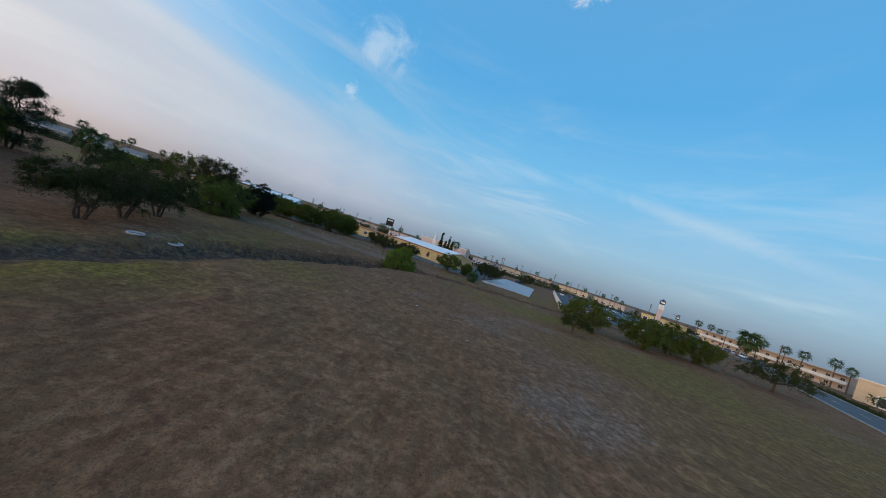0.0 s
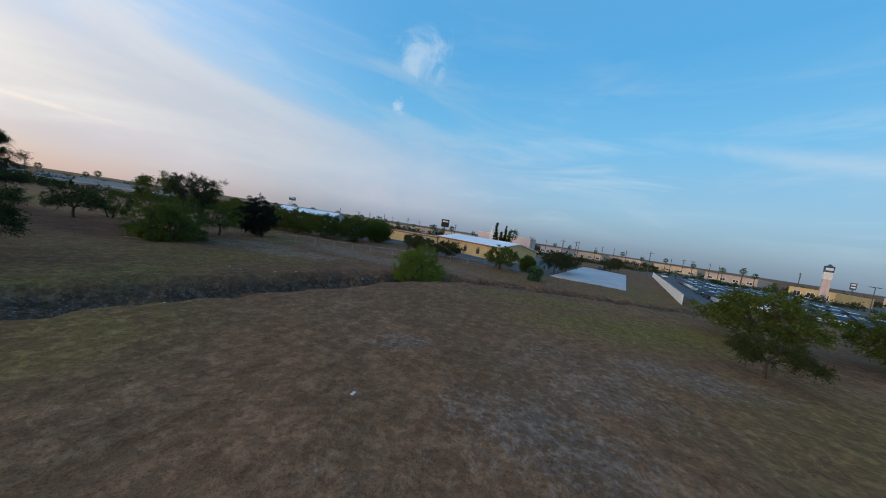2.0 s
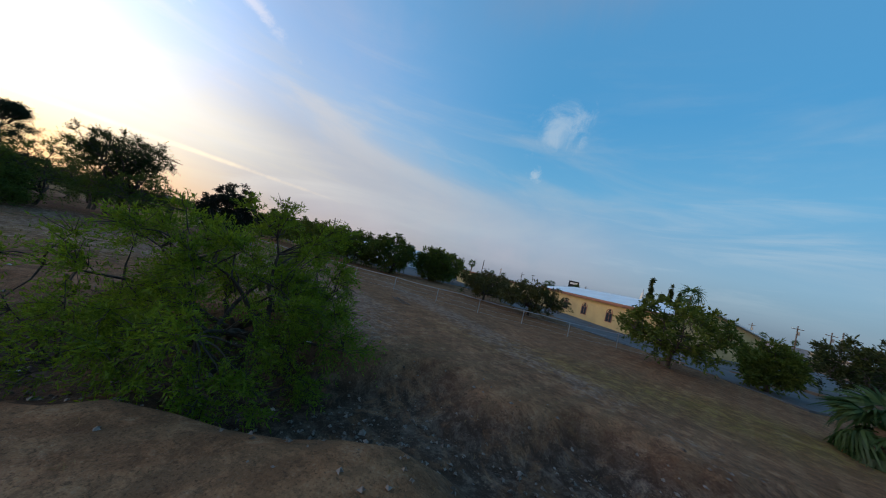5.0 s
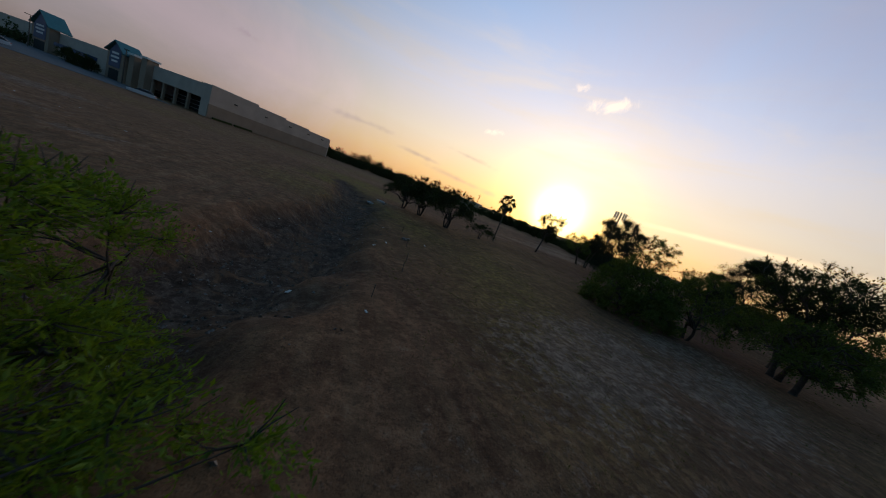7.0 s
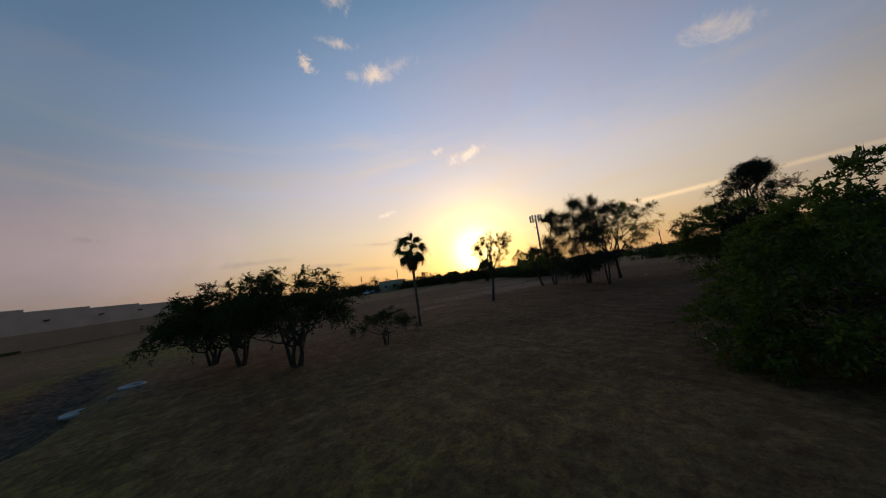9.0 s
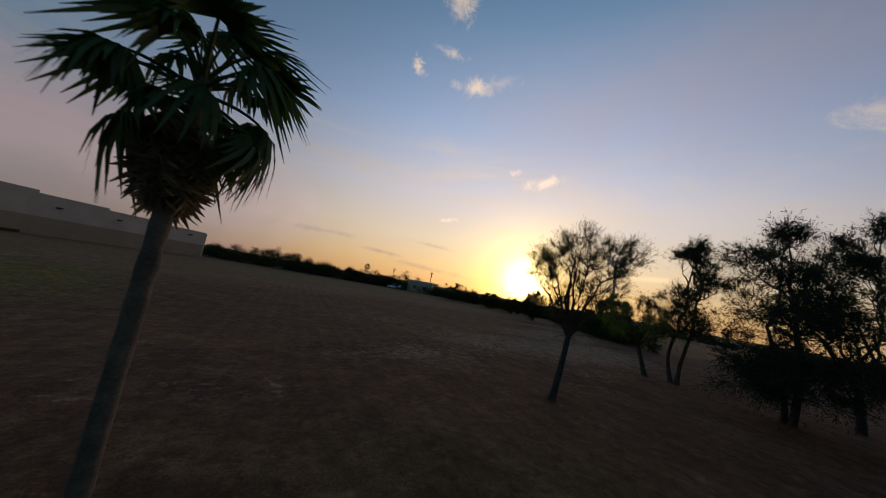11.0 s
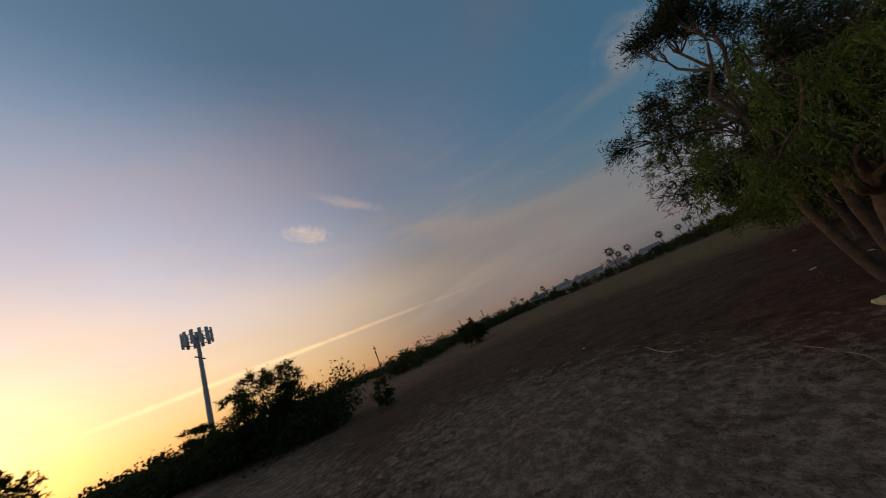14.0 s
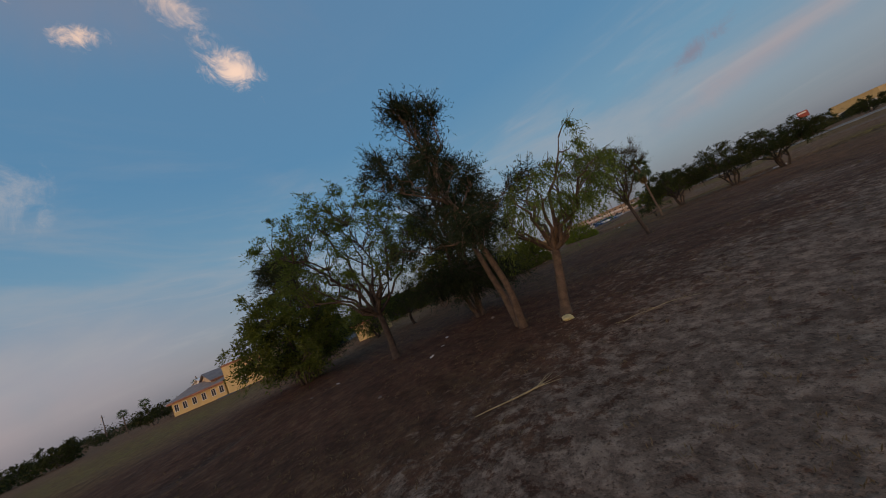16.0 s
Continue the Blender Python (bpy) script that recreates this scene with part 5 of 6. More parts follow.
# the home improvement store: local x runs along its side wall, local y along its front
def big_store():
    x_way, y_way = Vector((-0.757, -0.652, 0)), Vector((0.652, -0.757, 0))
    m = Matrix((( *x_way, 0), (*y_way, 0), (0, 0, 1, 0), (0, 0, 0, 1))).transposed()
    m = Matrix.Translation((8.0, -47.5, -0.05)) @ m
    root = thing("big_box_store", "long beige and brown big-box store with gabled entrances", "store", m)
    tops = [(0, 13, 8.2), (13, 23, 7.7), (23, 33, 7.3), (33, 44, 6.9)]
    for x0, x1, h in tops:
        part("wall", Mesh().box((x0, 0, 3.5), (x1, 0.4, h)), BEIGE, root)
        part("coping", Mesh().box((x0, -0.06, h), (x1, 0.5, h + 0.14)), WHITE, root)
    part("wall", Mesh().box((0, -0.03, 0), (44, 0.4, 3.5)), BROWN, root, "brown lower block wall")
    part("roof", Mesh().box((0.5, 0.5, 6.2), (44, 125, 6.4)), ROOF_GREY, root)
    part("wall", Mesh().box((44, 0, 0), (44.4, 125, 6.8)), BEIGE, root)
    for x in (6.5, 16, 25, 33, 40):
        lamp = part("wall_lamp", Mesh().box((x - 0.35, -0.5, 5.6), (x + 0.35, 0.0, 5.85)), DARK, root, "dark wall lamp")
    part("hedge", Mesh().box((1, -1.1, 0), (6, -0.5, 0.55)).box((6.8, -1.1, 0), (12, -0.5, 0.55)), LEAF_DARK, root, "clipped dark hedge")
    # front
    part("wall", Mesh().box((0, 0.4, 0), (0.4, 3.4, 8.2)), BEIGE, root)
    part("header", Mesh().box((0.0, 3.4, 4.4), (0.5, 25, 8.0)), BEIGE, root)
    # flat near-black sheet: the yard's shade is put into its colour
    part("garden_recess", Mesh().box((6, 3.4, 0), (6.3, 25, 5.2)), DARK, root, "near-black sheet painted as the shade of the garden yard")
    for y in (9, 14.5, 20):
        part("column", Mesh().box((0.1, y - 0.35, 0), (0.7, y + 0.35, 4.4)), BROWN, root)
    for z in (1.0, 2.0, 3.0):
        part("rail", Mesh().box((1.0, 3.4, z), (1.08, 25, z + 0.08)), STEEL, root)
    for y, h in ((26.5, 8.8), (32.5, 8.4)):
        pillar = part("pillar", Mesh().box((-1.6, y - 1.3, 0), (1.0, y + 1.3, h)), BROWN, root)
        part("cap", Mesh().box((-1.9, y - 1.6, h), (1.3, y + 1.6, h + 0.5)), WHITE, pillar)
    part("wall", Mesh().box((0, 25, 0), (0.4, 125, 7.6)), BEIGE, root)

    def portal(y, half, h, tag):
        p = part("portal", Mesh().box((-2.2, y - half, 0), (0, y + half, h)), BROWN, root, tag)
        # near-black panel on the face, painted as the shade inside the entrance
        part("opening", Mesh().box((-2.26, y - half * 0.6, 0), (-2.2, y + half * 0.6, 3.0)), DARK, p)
        roof = Mesh()
        for s in (-1, 1):
            a = np.array([(-2.8, y + s * (half + 0.8), h), (-2.8, y, h + half * 0.72), (2.5, y, h + half * 0.72), (2.5, y + s * (half + 0.8), h)])
            roof.add(np.concatenate([a, a + [0, 0, 0.3]]), [[4, 5, 6, 7], [0, 3, 2, 1], [0, 1, 5, 4], [1, 2, 6, 5], [2, 3, 7, 6], [3, 0, 4, 7]])
        part("gable_roof", roof, TEAL, p)
        part("sign", Mesh().add([(-2.3, y - half * 0.7, 3.6), (-2.3, y + half * 0.7, 3.6), (-2.3, y + half * 0.7, h + 0.3), (-2.3, y - half * 0.7, h + 0.3)], [[0, 3, 2, 1]])
             .add([(-2.3, y - half * 0.7, h + 0.3), (-2.3, y, h + half * 0.66), (-2.3, y, h + half * 0.66), (-2.3, y + half * 0.7, h + 0.3)], [[0, 1, 2, 3]]), BLUE, p)
        for z, w in ((h - 0.4, 0.42), (h - 1.5, 0.5), (h - 2.6, 0.36)):
            part("letter_bar", Mesh().box((-2.36, y - half * w, z), (-2.3, y + half * w, z + 0.55)), WHITE, p)

    portal(39, 4.2, 7.6, "gabled garden entrance with a dark blue sign")
    portal(84, 6.0, 7.8, "wide gabled main entrance with a dark blue sign")
    part("awning", Mesh().box((-3, 54, 3.2), (0, 72, 4.3)), BLUE, root, "dark blue awning")


big_store()
for n, (x, y, h) in enumerate([(39, -74, 4.2), (43, -78, 3.8), (46, -80, 4.4)]):
    tree("bushy_yucca", "dark bushy yucca before the store front", x, y, h, 1.8, LEAF_DARK, BARK, "mound", 0.1, 0.3, 3, 0.12, 50, 60, (0.4, 0.07), 0.5, 0.5, 0.2, seed=140 + n, group="yuccas at the store", limbs=6)


# ---------------------------------------------------------------- signs, poles, fences
def tower_sign(x, y):
    root = thing("pylon_sign", "tall white twin-legged store sign tower with dark blue top", "sign", pose(x, y, 0, 0, 0, -25) @ Matrix.Diagonal((0.50, 0.50, 0.92, 1)))
    for s in (-1, 1):
        part("leg", Mesh().box((s * 1.3 - 0.75, -0.8, 0), (s * 1.3 + 0.75, 0.8, 9.5)), PINKISH, root)
    part("infill", Mesh().box((-0.55, -0.3, 0), (0.55, 0.3, 9.5)), PINKISH, root)
    part("head", Mesh().box((-2.15, -0.95, 9.5), (2.15, 0.95, 12.4)), WHITE, root)
    top = part("sign_panel", Mesh().box((-2.3, -1.05, 12.4), (2.3, 1.05, 14.8)), BLUE, root)
    part("gable", Mesh().add([(-1.3, -1.0, 14.8), (1.3, -1.0, 14.8), (1.3, 1.0, 14.8), (-1.3, 1.0, 14.8), (0, -1.0, 15.6), (0, -1.0, 15.6), (0, 1.0, 15.6), (0, 1.0, 15.6)],
                             [[0, 1, 5, 4], [1, 2, 6, 5], [2, 3, 7, 6], [3, 0, 4, 7]]), BLUE, top)
    part("letter_bar", Mesh().box((-1.8, -1.1, 13.1), (1.8, -1.05, 14.1)), WHITE, top)


tower_sign(117.0, 152.0)


def plain_sign(name, label, x, y, h, w, t, face, yaw, bars=1):
    root = thing(name, label, "sign", pose(x, y, 0, 0, 0, yaw))
    part("post", Mesh().tube([(0, 0, 0), (0, 0, h - t)], [0.22, 0.2], 8), POLE_WOOD, root)
    board = part("board", Mesh().box((-w / 2, -0.25, h - t), (w / 2, 0.25, h)), face, root)
    for n in range(bars):
        part("letter_bar", Mesh().box((-w * 0.35, -0.3, h - t * (0.35 + 0.4 * n)), (w * 0.35, -0.25, h - t * (0.15 + 0.4 * n))), WHITE, board)


plain_sign("roadside_sign", "dark square roadside sign on a pole", *spot(12.6, 262), 14.5, 7, 7, DARK, 15)
plain_sign("roadside_sign", "narrow dark blue pylon sign", *spot(-44.2, 215), 9.5, 1.8, 3, BLUE, -40, 2)
plain_sign("roadside_sign", "small green highway sign on one post", *spot(25.8, 230, FIELD_END), 12.5, 5, 2.5, TEAL, 20)
plain_sign("roadside_sign", "red and white roadside sign", *spot(-87.5, 200, FIELD_END), 10, 3, 2.6, RED, -85)


def utility_pole(h):
    root = thing("utility_pole", "wooden utility pole with a crossarm", "utility pole", pose(0, 0, 0), "utility poles in the town")
    part("post", Mesh().tube([(0, 0, 0), (0, 0, h * 0.5), (0, 0, h)], [0.17, 0.15, 0.11], 7), POLE_WOOD, root)
    part("crossarm", Mesh().box((-1.2, -0.06, h - 0.9), (1.2, 0.06, h - 0.75)), POLE_WOOD, root)
    for x in (-1.05, 0.45, 1.05):
        part("insulator", Mesh().tube([(x, 0, h - 0.75), (x, 0, h - 0.55)], [0.06, 0.04], 6), WHITE, root)
    part("transformer", Mesh().tube([(0.35, 0, h - 2.4), (0.35, 0, h - 1.5)], [0.22, 0.22], 8), STEEL, root)
    return root


spots = [(*spot(az, d), s) for az, d, s in [(-24.6, 150, 1.05), (-13.5, 140, 1.05), (-13.0, 150, 1.05), (-10.7, 142, 1.0), (-7.6, 160, .9), (-20.8, 190, 1), (48.3, 98, .9), (25.4, 130, .9), (30.2, 150, .9), (10.5, 200, 1.1),
                                            (-28.5, 200, 1), (-1.5, 185, .9), (-4.4, 200, 1), (-16.2, 170, .9), (-18.8, 215, 1.1), (-26.8, 230, 1), (-31.5, 220, 1), (20.2, 190, 1), (23.4, 170, .9), (28, 160, .9), (33.5, 165, .9), (-33, 170, .9), (-40, 230, 1.2), (-58, 150, 1), (-17, 210, 1.1)]]
spots += [(*spot(az, d, FIELD_END), s) for az, d, s in [(17.0, 140, .8), (63, 130, .9), (68, 135, .9), (56, 150, .9), (88, 150, .8)]]
spots += [(*spot(az, d, FIELD_WEST), s) for az, d, s in [(147.5, 122, .95), (154.5, 140, .9), (97, 110, .9)]]
place_all(utility_pole(9.5), spots, rng)


def street_lamp():
    root = thing("street_lamp", "tall steel car-park lamp with a flat head", "street lamp", pose(0, 0, 0), "car-park lamps")
    part("post", Mesh().tube([(0, 0, 0), (0, 0, 4), (0, 0, 9)], [0.14, 0.12, 0.09], 8), POLE_WOOD, root)
    part("head", Mesh().box((-1.1, -0.25, 9.0), (-0.2, 0.25, 9.18)).box((0.2, -0.25, 9.0), (1.1, 0.25, 9.18)).box((-0.2, -0.05, 9.05), (0.2, 0.05, 9.13)), DARK, root)
    return root


spots = [(30, -66, 1.0)] + [(*spot(az, d), s) for az, d, s in [(-47.3, 120, .85), (-52.8, 140, .9), (-36, 140, .9), (-30, 165, .9), (-5, 150, .9), (18, 160, .9)]]
spots += [(*spot(az, d, FIELD_END), s) for az, d, s in [(-86.6, 175, 1), (-95.5, 165, 1), (-98, 130, 1.05)]]
spots += [(60, -95, 1), (85, -60, 1)]
place_all(street_lamp(), spots, rng)


def cell_tower(x, y, h):
    root = thing("cell_tower", "tall grey phone mast with a crown of antennas", "phone mast", pose(x, y, 0))
    part("mast", Mesh().tube([(0, 0, 0), (0, 0, h * 0.5), (0, 0, h - 0.3)], [0.42, 0.34, 0.24], 10), STEEL, root, smooth=True)
    t = np.linspace(0, 2 * np.pi, 13)
    for z in (h - 1.9, h - 0.7):
        part("ring", Mesh().tube(np.stack([1.7 * np.cos(t), 1.7 * np.sin(t), 0 * t + z], 1), np.full(13, 0.07), 6), STEEL, root)
    for n in range(3):
        a = n * 2.094
        part("arm", Mesh().tube([(0, 0, h - 1.3), (1.7 * math.cos(a), 1.7 * math.sin(a), h - 1.3)], [0.08, 0.07], 6), STEEL, root)
    for n in range(12):
        a = n * math.pi / 6
        m = pose(1.85 * math.cos(a), 1.85 * math.sin(a), h - 2.3, 0, 0, math.degrees(a))
        part("antenna", with_material(bevelled("antenna", (-0.12, -0.22, 0), (0.12, 0.22, 2.2), 0.04), WHITE), None, root, at=m)
    part("platform", Mesh().tube([(-1.8, 0, h - 4.3), (1.8, 0, h - 4.3)], [0.1, 0.1], 6), STEEL, root)


cell_tower(-113.2, -6.4, 18.9)

# italian cypresses beside the hall
for n, (x, y, h) in enumerate([(-1.2, 128, 11.4), (0.8, 126, 8.2), (2.2, 127, 9.4), (3.6, 125, 8.9)]):
    tree("italian_cypress", "tall thin dark Italian cypress beside the hall", x, y, h, 0.75, LEAF_DARK, BARK, "cone", 0.03, 0.08, 1, 0.12, 70, 60, (0.35, 0.12), 0.35, 1.5, 0.0, seed=120 + n, group="row of Italian cypresses", limbs=4)


def white_fence():
    a, b = Vector((30.6, 69.6, 0)), Vector((58.0, 143.0, 0))
    d = b - a
    n = 30
    step = d.length / n
    m = Matrix.Translation((a.x, a.y, 0)) @ pose(0, 0, 0, 0, 0, math.degrees(math.atan2(d.y, d.x)))
    root = thing("white_fence", "long white vinyl panel fence round the car lot", "fence", m)
    panel, post = bevelled("panel", (0.07, -0.03, 0.02), (step - 0.07, 0.03, 1.55), 0.01), bevelled("post", (-0.07, -0.07, -0.2), (0.07, 0.07, 1.72), 0.015)
    panel.materials.append(WHITE), post.materials.append(WHITE)
    for i in range(n):
        part("panel", panel, None, root, at=Matrix.Translation((i * step, 0, 0)))
    for i in range(n + 1):
        part("post", post, None, root, at=Matrix.Translation((i * step, 0, 0)))


white_fence()


def wire_fence(points, name, label, high=1.05, gap=3.2, top=0.022):
    root = thing(name, label, "fence", pose(0, 0, 0))
    mesh = Mesh().tube([(0, 0, -0.2), (0, 0, high + 0.03)], [0.03, 0.03], 6).data("post", STEEL)
    for (ax, ay), (bx, by) in zip(points, points[1:]):
        d = math.hypot(bx - ax, by - ay)
        n = max(1, round(d / gap))
        for i in range(n):
            x, y = ax + (bx - ax) * i / n, ay + (by - ay) * i / n
            part("post", mesh, None, root, at=pose(x, y, gz(x, y)))
        t = np.linspace(0, 1, n * 2 + 1)
        x, y = ax + (bx - ax) * t, ay + (by - ay) * t
        z = ground_height(x, y)
        part("rail", Mesh().tube(np.stack([x, y, z + high], 1), np.full(len(t), top), 5), STEEL, root)
        for k in (0.08, 0.4, 0.7):
            part("wire", Mesh().tube(np.stack([x, y, z + high * k], 1), np.full(len(t), 0.005), 4), STEEL, root)


wire_fence([(3.5, 78.5), (-0.3, 75.6), (-12.5, 68.9), (-19.6, 65.9), (-34.0, 60.2)], "wire_fence", "low galvanised wire fence with thin top rail")


def shed(x, y):
    root = thing("shed", "small red-roofed shed with a yellow wall", "shed", pose(x, y, 0, 0, 0, 35))
    part("wall", Mesh().box((-2.2, -1.5, -0.1), (2.2, 1.5, 2.2)), YELLOW, root)
    part("roof", Mesh().box((-2.5, -1.8, 2.2), (2.5, 1.8, 2.36)), RED, root)
    part("door", Mesh().box((-0.5, -1.56, 0), (0.5, -1.503, 2.0)), DARK, root)


shed(-53.5, 59.5)


# ---------------------------------------------------------------- cars
def car_profile(name, lower, half, material, z0=0.0):
    """A body from a side outline (x, z), rounded over its width."""
    bm = bmesh.new()
    rings = []
    for y, s in ((-half, 0.94), (-half * 0.93, 1.0), (half * 0.93, 1.0), (half, 0.94)):
        rings.append([bm.verts.new((x * (0.985 if s < 1 else 1), y, z0 + (z - 0.5) * s + 0.5)) for x, z in lower])
    n = len(lower)
    for a, b in zip(rings, rings[1:]):
        for i in range(n):
            bm.faces.new((a[i], a[(i + 1) % n], b[(i + 1) % n], b[i]))
    bm.faces.new(rings[0][::-1])
    bm.faces.new(rings[-1])
    bmesh.ops.recalc_face_normals(bm, faces=bm.faces[:])
    me = bpy.data.meshes.new(name)
    bm.to_mesh(me)
    bm.free()
    me.materials.append(material)
    return me


def car(paint, tall, label):
    root = thing("parked_car", label, "car", pose(0, 0, 0), "cars in the lot")
    k = 1.0 + tall
    body = [(-2.2, 0.35), (-2.25, 0.62), (-2.1, 0.86), (-1.2, 0.92), (0.85, 0.95), (2.0, 0.84), (2.22, 0.62), (2.2, 0.32), (1.75, 0.25), (-1.75, 0.25)]
    cabin = [(-1.95, 0.86), (-1.45, 1.38 * k), (-0.5, 1.46 * k), (0.3, 1.42 * k), (1.15, 0.92)]
    part("body", car_profile("body", body, 0.88, paint), None, root)
    part("greenhouse", car_profile("greenhouse", cabin, 0.74, GLASS), None, root, "dark car windows")
    part("roof", car_profile("roof", [(-1.42, 1.37 * k), (-0.5, 1.475 * k), (0.28, 1.43 * k), (0.2, 1.36 * k), (-1.3, 1.33 * k)], 0.72, paint), None, root)
    wheel = Mesh().tube([(0, -0.1, 0), (0, 0.1, 0)], [0.32, 0.32], 12).data("wheel", RUBBER)
    rim = Mesh().tube([(0, -0.105, 0), (0, 0.105, 0)], [0.19, 0.19], 8).data("rim", STEEL)
    for x in (-1.38, 1.38):
        for y in (-0.8, 0.8):
            w = part("wheel", wheel, None, root, at=Matrix.Translation((x, y, 0.32)))
            part("rim", rim, None, w)
    for y in (-0.6, 0.6):
        part("headlight", Mesh().box((2.12, y - 0.18, 0.62), (2.23, y + 0.18, 0.76)), WHITE, root)
        part("tail_light", Mesh().box((-2.24, y - 0.16, 0.66), (-2.15, y + 0.16, 0.8)), RED, root)
    return root


def paint(name, colour):
    return surface(name, colour, 0.25, 0.05, 1.0, bump=0.0, spec=0.6)


PROTOS = [car(paint("silver_paint", (0.42, 0.43, 0.45)), 0.0, "silver saloon car parked on asphalt"), car(paint("black_paint", (0.02, 0.02, 0.022)), 0.08, "black car parked on asphalt"),
          car(paint("white_car_paint", (0.70, 0.70, 0.70)), 0.12, "white tall car parked on asphalt"), car(paint("blue_paint", (0.05, 0.09, 0.17)), 0.0, "dark blue saloon car parked on asphalt"),
          car(paint("red_paint", (0.32, 0.03, 0.03)), 0.0, "red saloon car parked on asphalt")]
car_spots = []
for row in range(9):
    for n in range(11):
        u, v = n * 2.9 + rng.normal(0, 0.15), row * 7.2
        x, y = 42.5 + u * 0.93 + v * 0.37, 81.5 - u * 0.10 + v * 0.95
        if rng.uniform() < 0.9:
            car_spots.append((x, y, 72 + rng.normal(0, 2) + (180 if rng.uniform() < 0.5 else 0)))
for az, d in [(-6, 155), (-6.8, 156), (-7.6, 155), (-8.5, 157), (-9.4, 155), (-4.8, 152), (-3.9, 153)]:
    car_spots.append((*spot(az, d), rng.uniform(0, 180)))
for n in range(9):
    car_spots.append((*spot(-95.5 - n * 0.9, 150 - n, FIELD_END), 60 + rng.normal(0, 3)))
for n in range(5):
    car_spots.append((*spot(-53 - 0.9 * n, 150), 30))
car_spots += [(40, -42, 20), (45, -44, 25), (52, -60, 30), (*spot(152.6, 116, FIELD_WEST), 20), (*spot(154.0, 117, FIELD_WEST), 10)]
order = [0, 1, 2, 3, 0, 2, 1, 3, 0, 1, 4, 3, 2]
for n, (x, y, yaw) in enumerate(car_spots):
    proto = PROTOS[order[n % len(order)]]
    copy_thing(proto, pose(x, y, 0.05, 0, 0, yaw))
for n, (proto, at) in enumerate(zip(PROTOS, [(17.3, -36.8, 5), (36, 128, 60), (66, 152, 70), (70, 150, 75), (74, 148, 75)])):
    proto.matrix_basis = pose(at[0], at[1], 0.02, 0, 0, at[2])

# ---------------------------------------------------------------- small things
def stone(rng, size):
    bm = bmesh.new()
    bmesh.ops.create_icosphere(bm, subdivisions=2, radius=size)
    for v in bm.verts:
        v.co *= 0.8 + 0.5 * noise.noise(v.co / size * 1.3 + Vector((rng.uniform(0, 50), 0, 0)))
        v.co.z *= 0.6
    me = bpy.data.meshes.new("rock")
    bm.to_mesh(me)
    bm.free()
    return me


def rubble():
    """Loose stones along the ditch."""
    rng = np.random.default_rng(7)
    mesh = Mesh()
    octa = np.array([[1, 0, 0], [0, 1, 0], [-1, 0, 0], [0, -1, 0], [0, 0, 0.7], [0, 0, -0.4]])
    for _ in range(2600):
        i = rng.integers(2, len(DITCH) - 3)
        t = rng.uniform()
        (ax, ay, _, aw), (bx, by, _, bw) = DITCH[i], DITCH[i + 1]
        x, y = ax + (bx - ax) * t + rng.normal(0, aw * 0.38), ay + (by - ay) * t + rng.normal(0, aw * 0.38)
        s = rng.uniform(0.02, 0.07) * (1.6 if rng.uniform() < 0.08 else 1)
        v = octa * s * rng.uniform(0.6, 1.3, (6, 3))
        a = rng.uniform(0, 6.28)
        v = v @ np.array([[math.cos(a), -math.sin(a), 0], [math.sin(a), math.cos(a), 0], [0, 0, 1]]) + [x, y, gz(x, y) + 0.01]
        mesh.add(v, [[0, 1, 4, 4], [1, 2, 4, 4], [2, 3, 4, 4], [3, 0, 4, 4]][:0] + [[0, 1, 2, 3]][:0] + [[4, 0, 5, 1], [4, 1, 5, 2], [4, 2, 5, 3], [4, 3, 5, 0]])
    return tagged(new("ditch_rubble", mesh.data("ditch_rubble", ROCK)), "loose grey stones strewn along the ditch", "stones", kind="stuff")


rubble()
srng = np.random.default_rng(3)
tagged(new("flat_rock", with_material(stone(srng, 0.2), ROCK_YELLOW)), "pale yellow flat rock beside the pepper tree", "rock").matrix_basis = pose(-59.95, 22.0, gz(-59.95, 22.0) + 0.06, 0, 0, 40)
for x, y, s in [(-58.4, 27.2, .10), (-64.8, 26.0, .08), (-66, 33, .09), (-17.9, 38.4, .22), (-18.3, 38.1, .16), (-20.8, 23.6, .2), (-21.5, 22.1, .16), (-3.8, 51.2, .14), (-4.6, 50.6, .12), (10.4, 65.2, .3), (10.9, 65.6, .22)]:
    tagged(new("rock", with_material(stone(srng, s), ROCK)), "small grey rock lying in dry grass", "rock", "loose rocks").matrix_basis = pose(x, y, gz(x, y) + s * 0.2, 0, 0, srng.uniform(0, 360))


def dry_stick(x, y, yaw, long, r, label):
    rng = np.random.default_rng(int(abs(x * 100)))
    t = np.linspace(0, 1, 9)
    way = np.stack([long * t, 0.05 * long * np.sin(t * 4), 0.02 + 0.03 * np.sin(t * 3)], 1)
    root = thing("dry_branch", label, "branch", pose(x, y, gz(x, y) + r * 0.5, 0, 0, yaw))
    part("stem", Mesh().tube(way, r * (1 - 0.5 * t), 6), STICK, root, smooth=True)
    for n in range(4):
        a = rng.normal(0, 0.35)
        part("splinter", Mesh().tube([way[1], way[1] + [-0.35 * long * math.cos(a), 0.3 * long * math.sin(a), 0.02]], [r * 0.45, r * 0.12], 5), STICK, root)


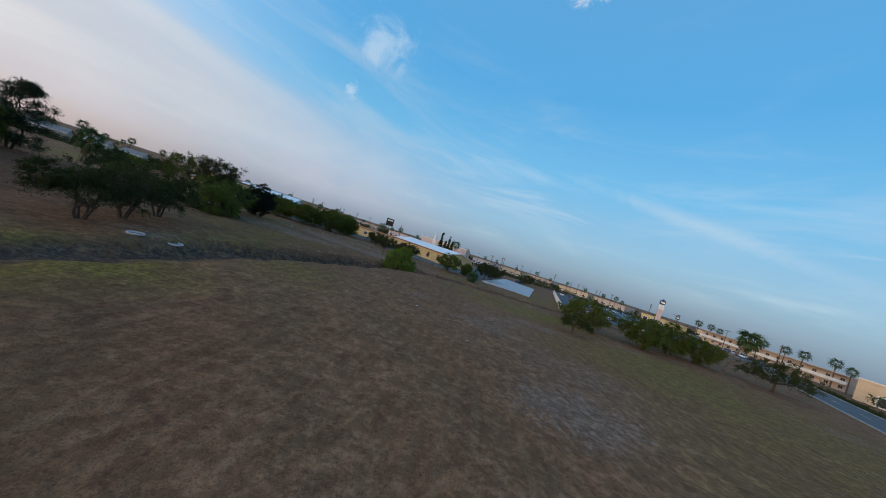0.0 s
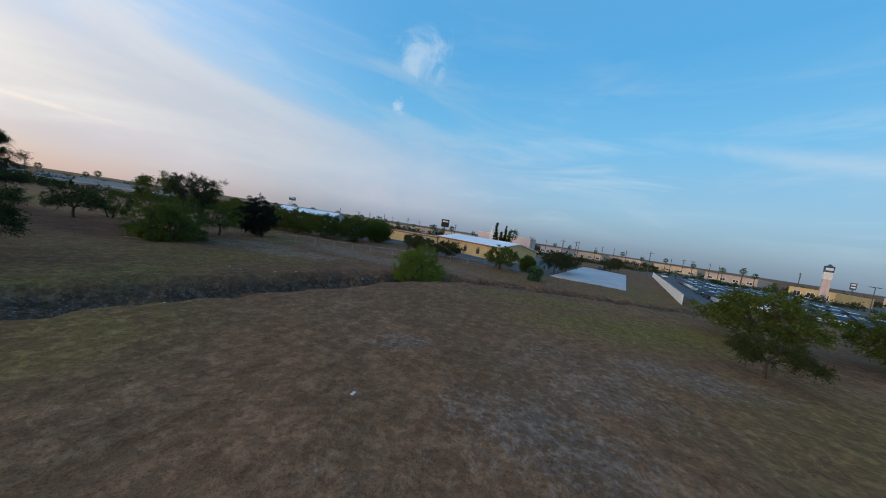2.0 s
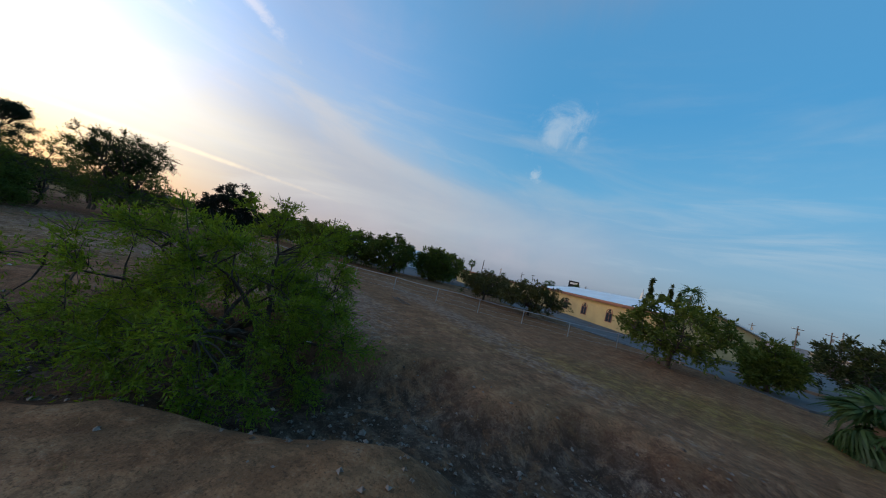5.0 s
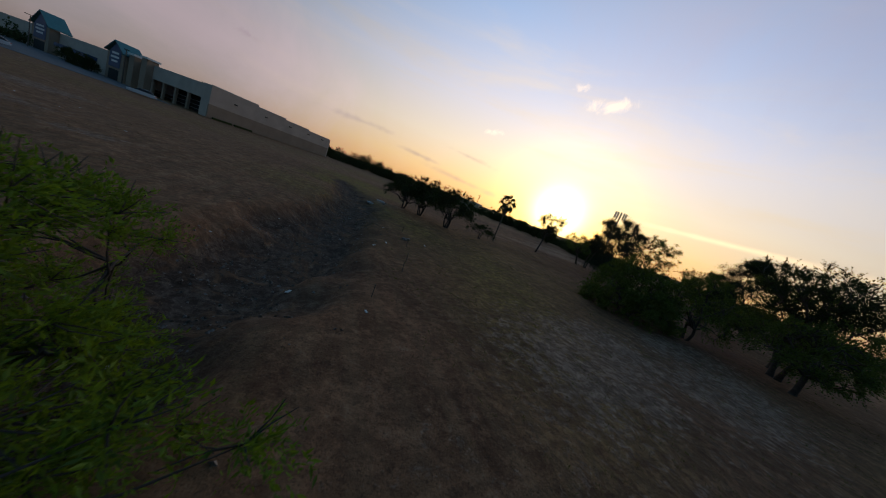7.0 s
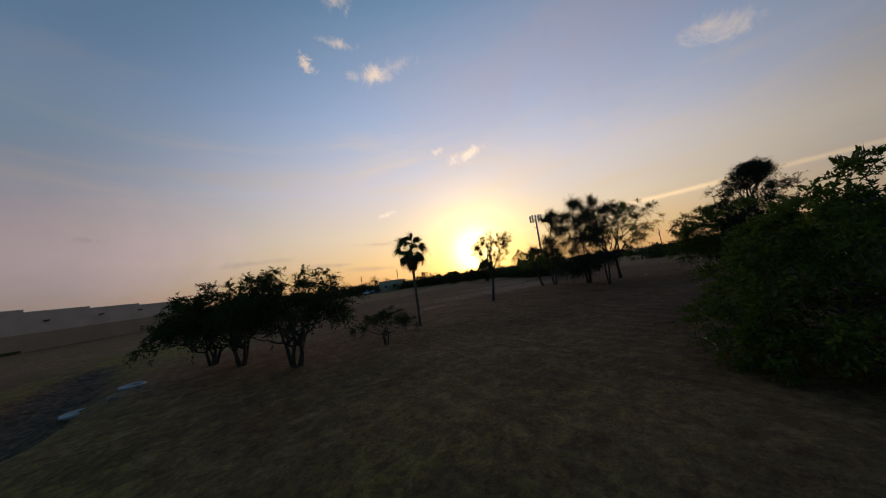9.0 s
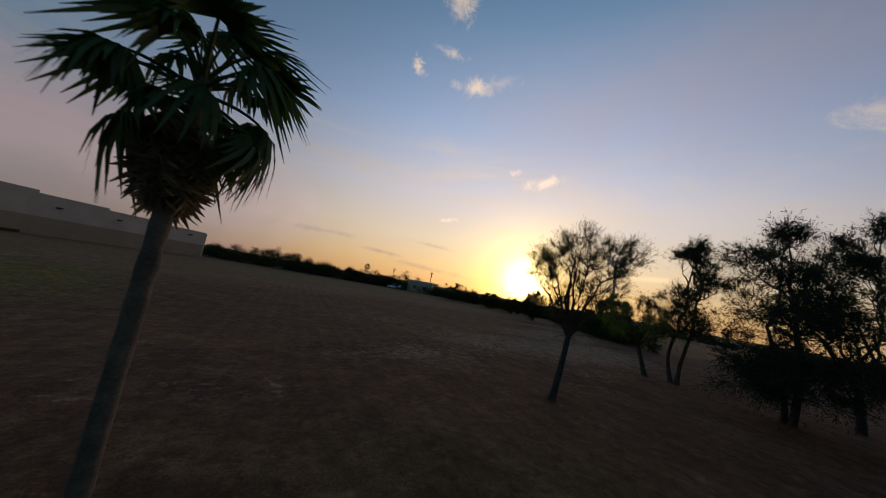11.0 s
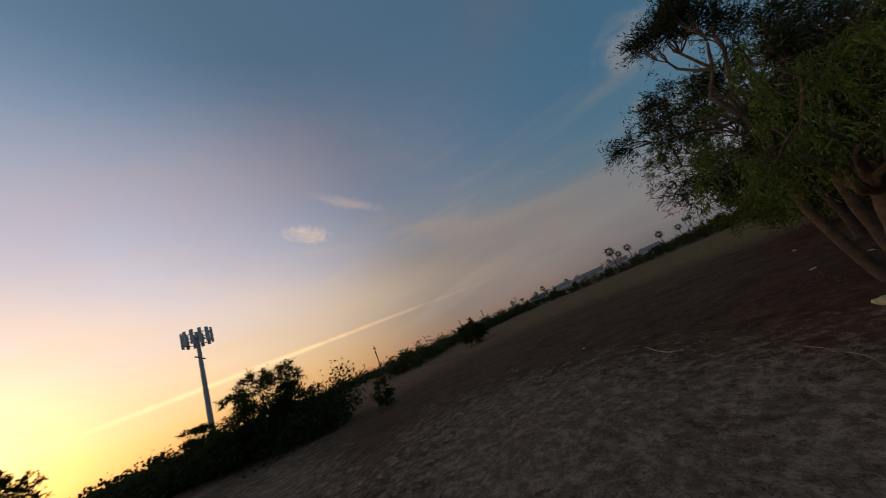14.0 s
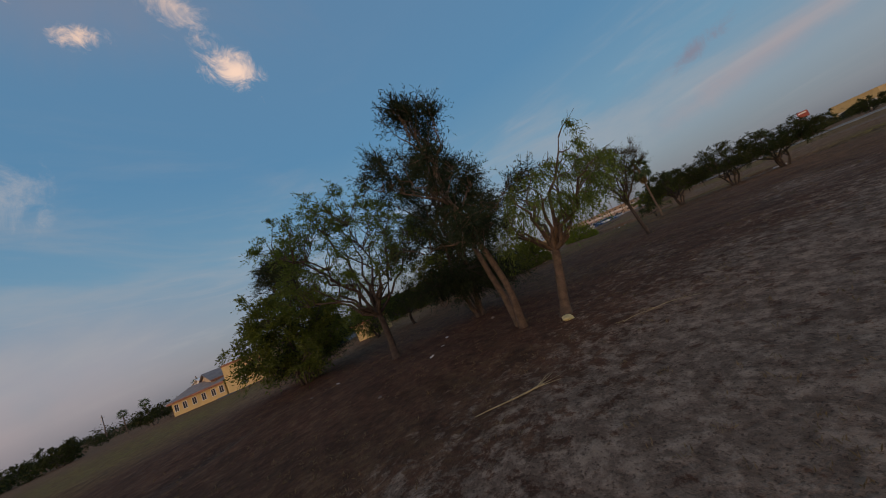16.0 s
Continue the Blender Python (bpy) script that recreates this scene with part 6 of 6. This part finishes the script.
dry_stick(-63.4, 20.35, 154, 1.4, 0.018, "pale yellow dry palm stalk lying on bare soil")
dry_stick(-60.0, 19.7, -52, 1.1, 0.007, "thin dry branch lying by a tree foot")
dry_stick(-60.6, 20.05, -40, 0.9, 0.006, "thin dry twig on the ground")
dry_stick(-35.5, 41.2, 20, 1.5, 0.03, "dry fallen branch beside the bush")
for x, y in [(-17.5, 39.9), (-16.2, 43.2), (-15.3, 45.0), (-18.4, 36.5), (-13.2, 47.8)]:
    root = thing("stake", "short dark wooden stake beside the ditch", "stake", pose(x, y, gz(x, y) - 0.05, srng.normal(0, 6), srng.normal(0, 6), 0), "stakes by the ditch")
    part("post", Mesh().tube([(0, 0, 0), (0, 0, 0.5)], [0.016, 0.013], 6), POLE_WOOD, root)
for x, y in [(-19.7, 22.6), (-21.2, 21.0)]:
    t = np.linspace(0, 2 * np.pi, 17)
    root = thing("manhole", "round concrete manhole rim in the grass", "manhole", pose(x, y, gz(x, y)))
    part("rim", Mesh().tube(np.stack([0.45 * np.cos(t), 0.45 * np.sin(t), 0 * t + 0.04], 1), np.full(17, 0.07), 6), CONCRETE, root, smooth=True)
    part("lid", Mesh().tube([(0, 0, -0.1), (0, 0, 0.05)], [0.4, 0.4], 6), TILES, root)
for n in range(34):
    x, y = [(-8, 49), (-12, 41), (-15, 36), (-4, 53.5), (-30, 60), (-64, 30), (-70, 20), (3, 24)][n % 8]
    x, y = x + srng.normal(0, 2.2), y + srng.normal(0, 2.2)
    s = srng.uniform(0.04, 0.10)
    tagged(new("litter_scrap", with_material(bevelled("litter_scrap", (-s, -s * 0.6, 0), (s, s * 0.6, s * 0.35), s * 0.1), LITTER)), "small crumpled white scrap of litter", "litter", "scraps of litter").matrix_basis = pose(
        x, y, gz(x, y) + 0.005, srng.normal(0, 10), srng.normal(0, 10), srng.uniform(0, 360))


def ladder(x, y, yaw):
    root = thing("old_ladder", "pale old ladder lying in the grass", "ladder", pose(x, y, gz(x, y) + 0.03, 0, 0, yaw))
    for s in (-0.2, 0.2):
        part("rail", Mesh().box((0, s - 0.02, 0), (2.2, s + 0.02, 0.07)), POLE_WOOD, root)
    for n in range(6):
        part("rung", Mesh().box((0.2 + n * 0.36, -0.18, 0.02), (0.24 + n * 0.36, 0.18, 0.05)), POLE_WOOD, root)


ladder(-12.6, 64.3, -22)


def tufts(name, label, n, area, material, seed, blade=(0.055, 0.009), where=None):
    """Short blades of grass in small tufts."""
    rng = np.random.default_rng(seed)
    x, y = rng.uniform(area[0], area[1], n), rng.uniform(area[2], area[3], n)
    if where is not None:
        keep = where(x, y)
        x, y = x[keep], y[keep]
    keep = np.array([noise.noise(Vector((a * 0.5, b * 0.5, seed))) + 0.5 * noise.noise(Vector((a * 2, b * 2, seed))) for a, b in zip(x, y)]) > -0.05
    x, y = x[keep], y[keep]
    c = np.stack([x, y, ground_height(x, y)], 1)
    at = np.repeat(c, 7, 0) + rng.normal(0, 1, (len(c) * 7, 3)) * [0.045, 0.045, 0]
    mesh = Mesh()
    leaves(mesh, at, *blade, rng, way=np.tile([[0, 0, 0.9]], (len(at), 1)))
    return tagged(new(name, mesh.data(name, material)), label, "grass", kind="stuff")


tufts("grass", "short dry straw-coloured grass tufts", 6500, (-72, -34, 8, 40), STRAW_BLADES, 1)
tufts("grass", "short dry straw-coloured grass tufts", 5000, (-34, 12, 14, 66), STRAW_BLADES, 2)
tufts("grass", "greener grass tufts in patches", 3500, (-40, -14, 30, 58), GREEN_BLADES, 3)
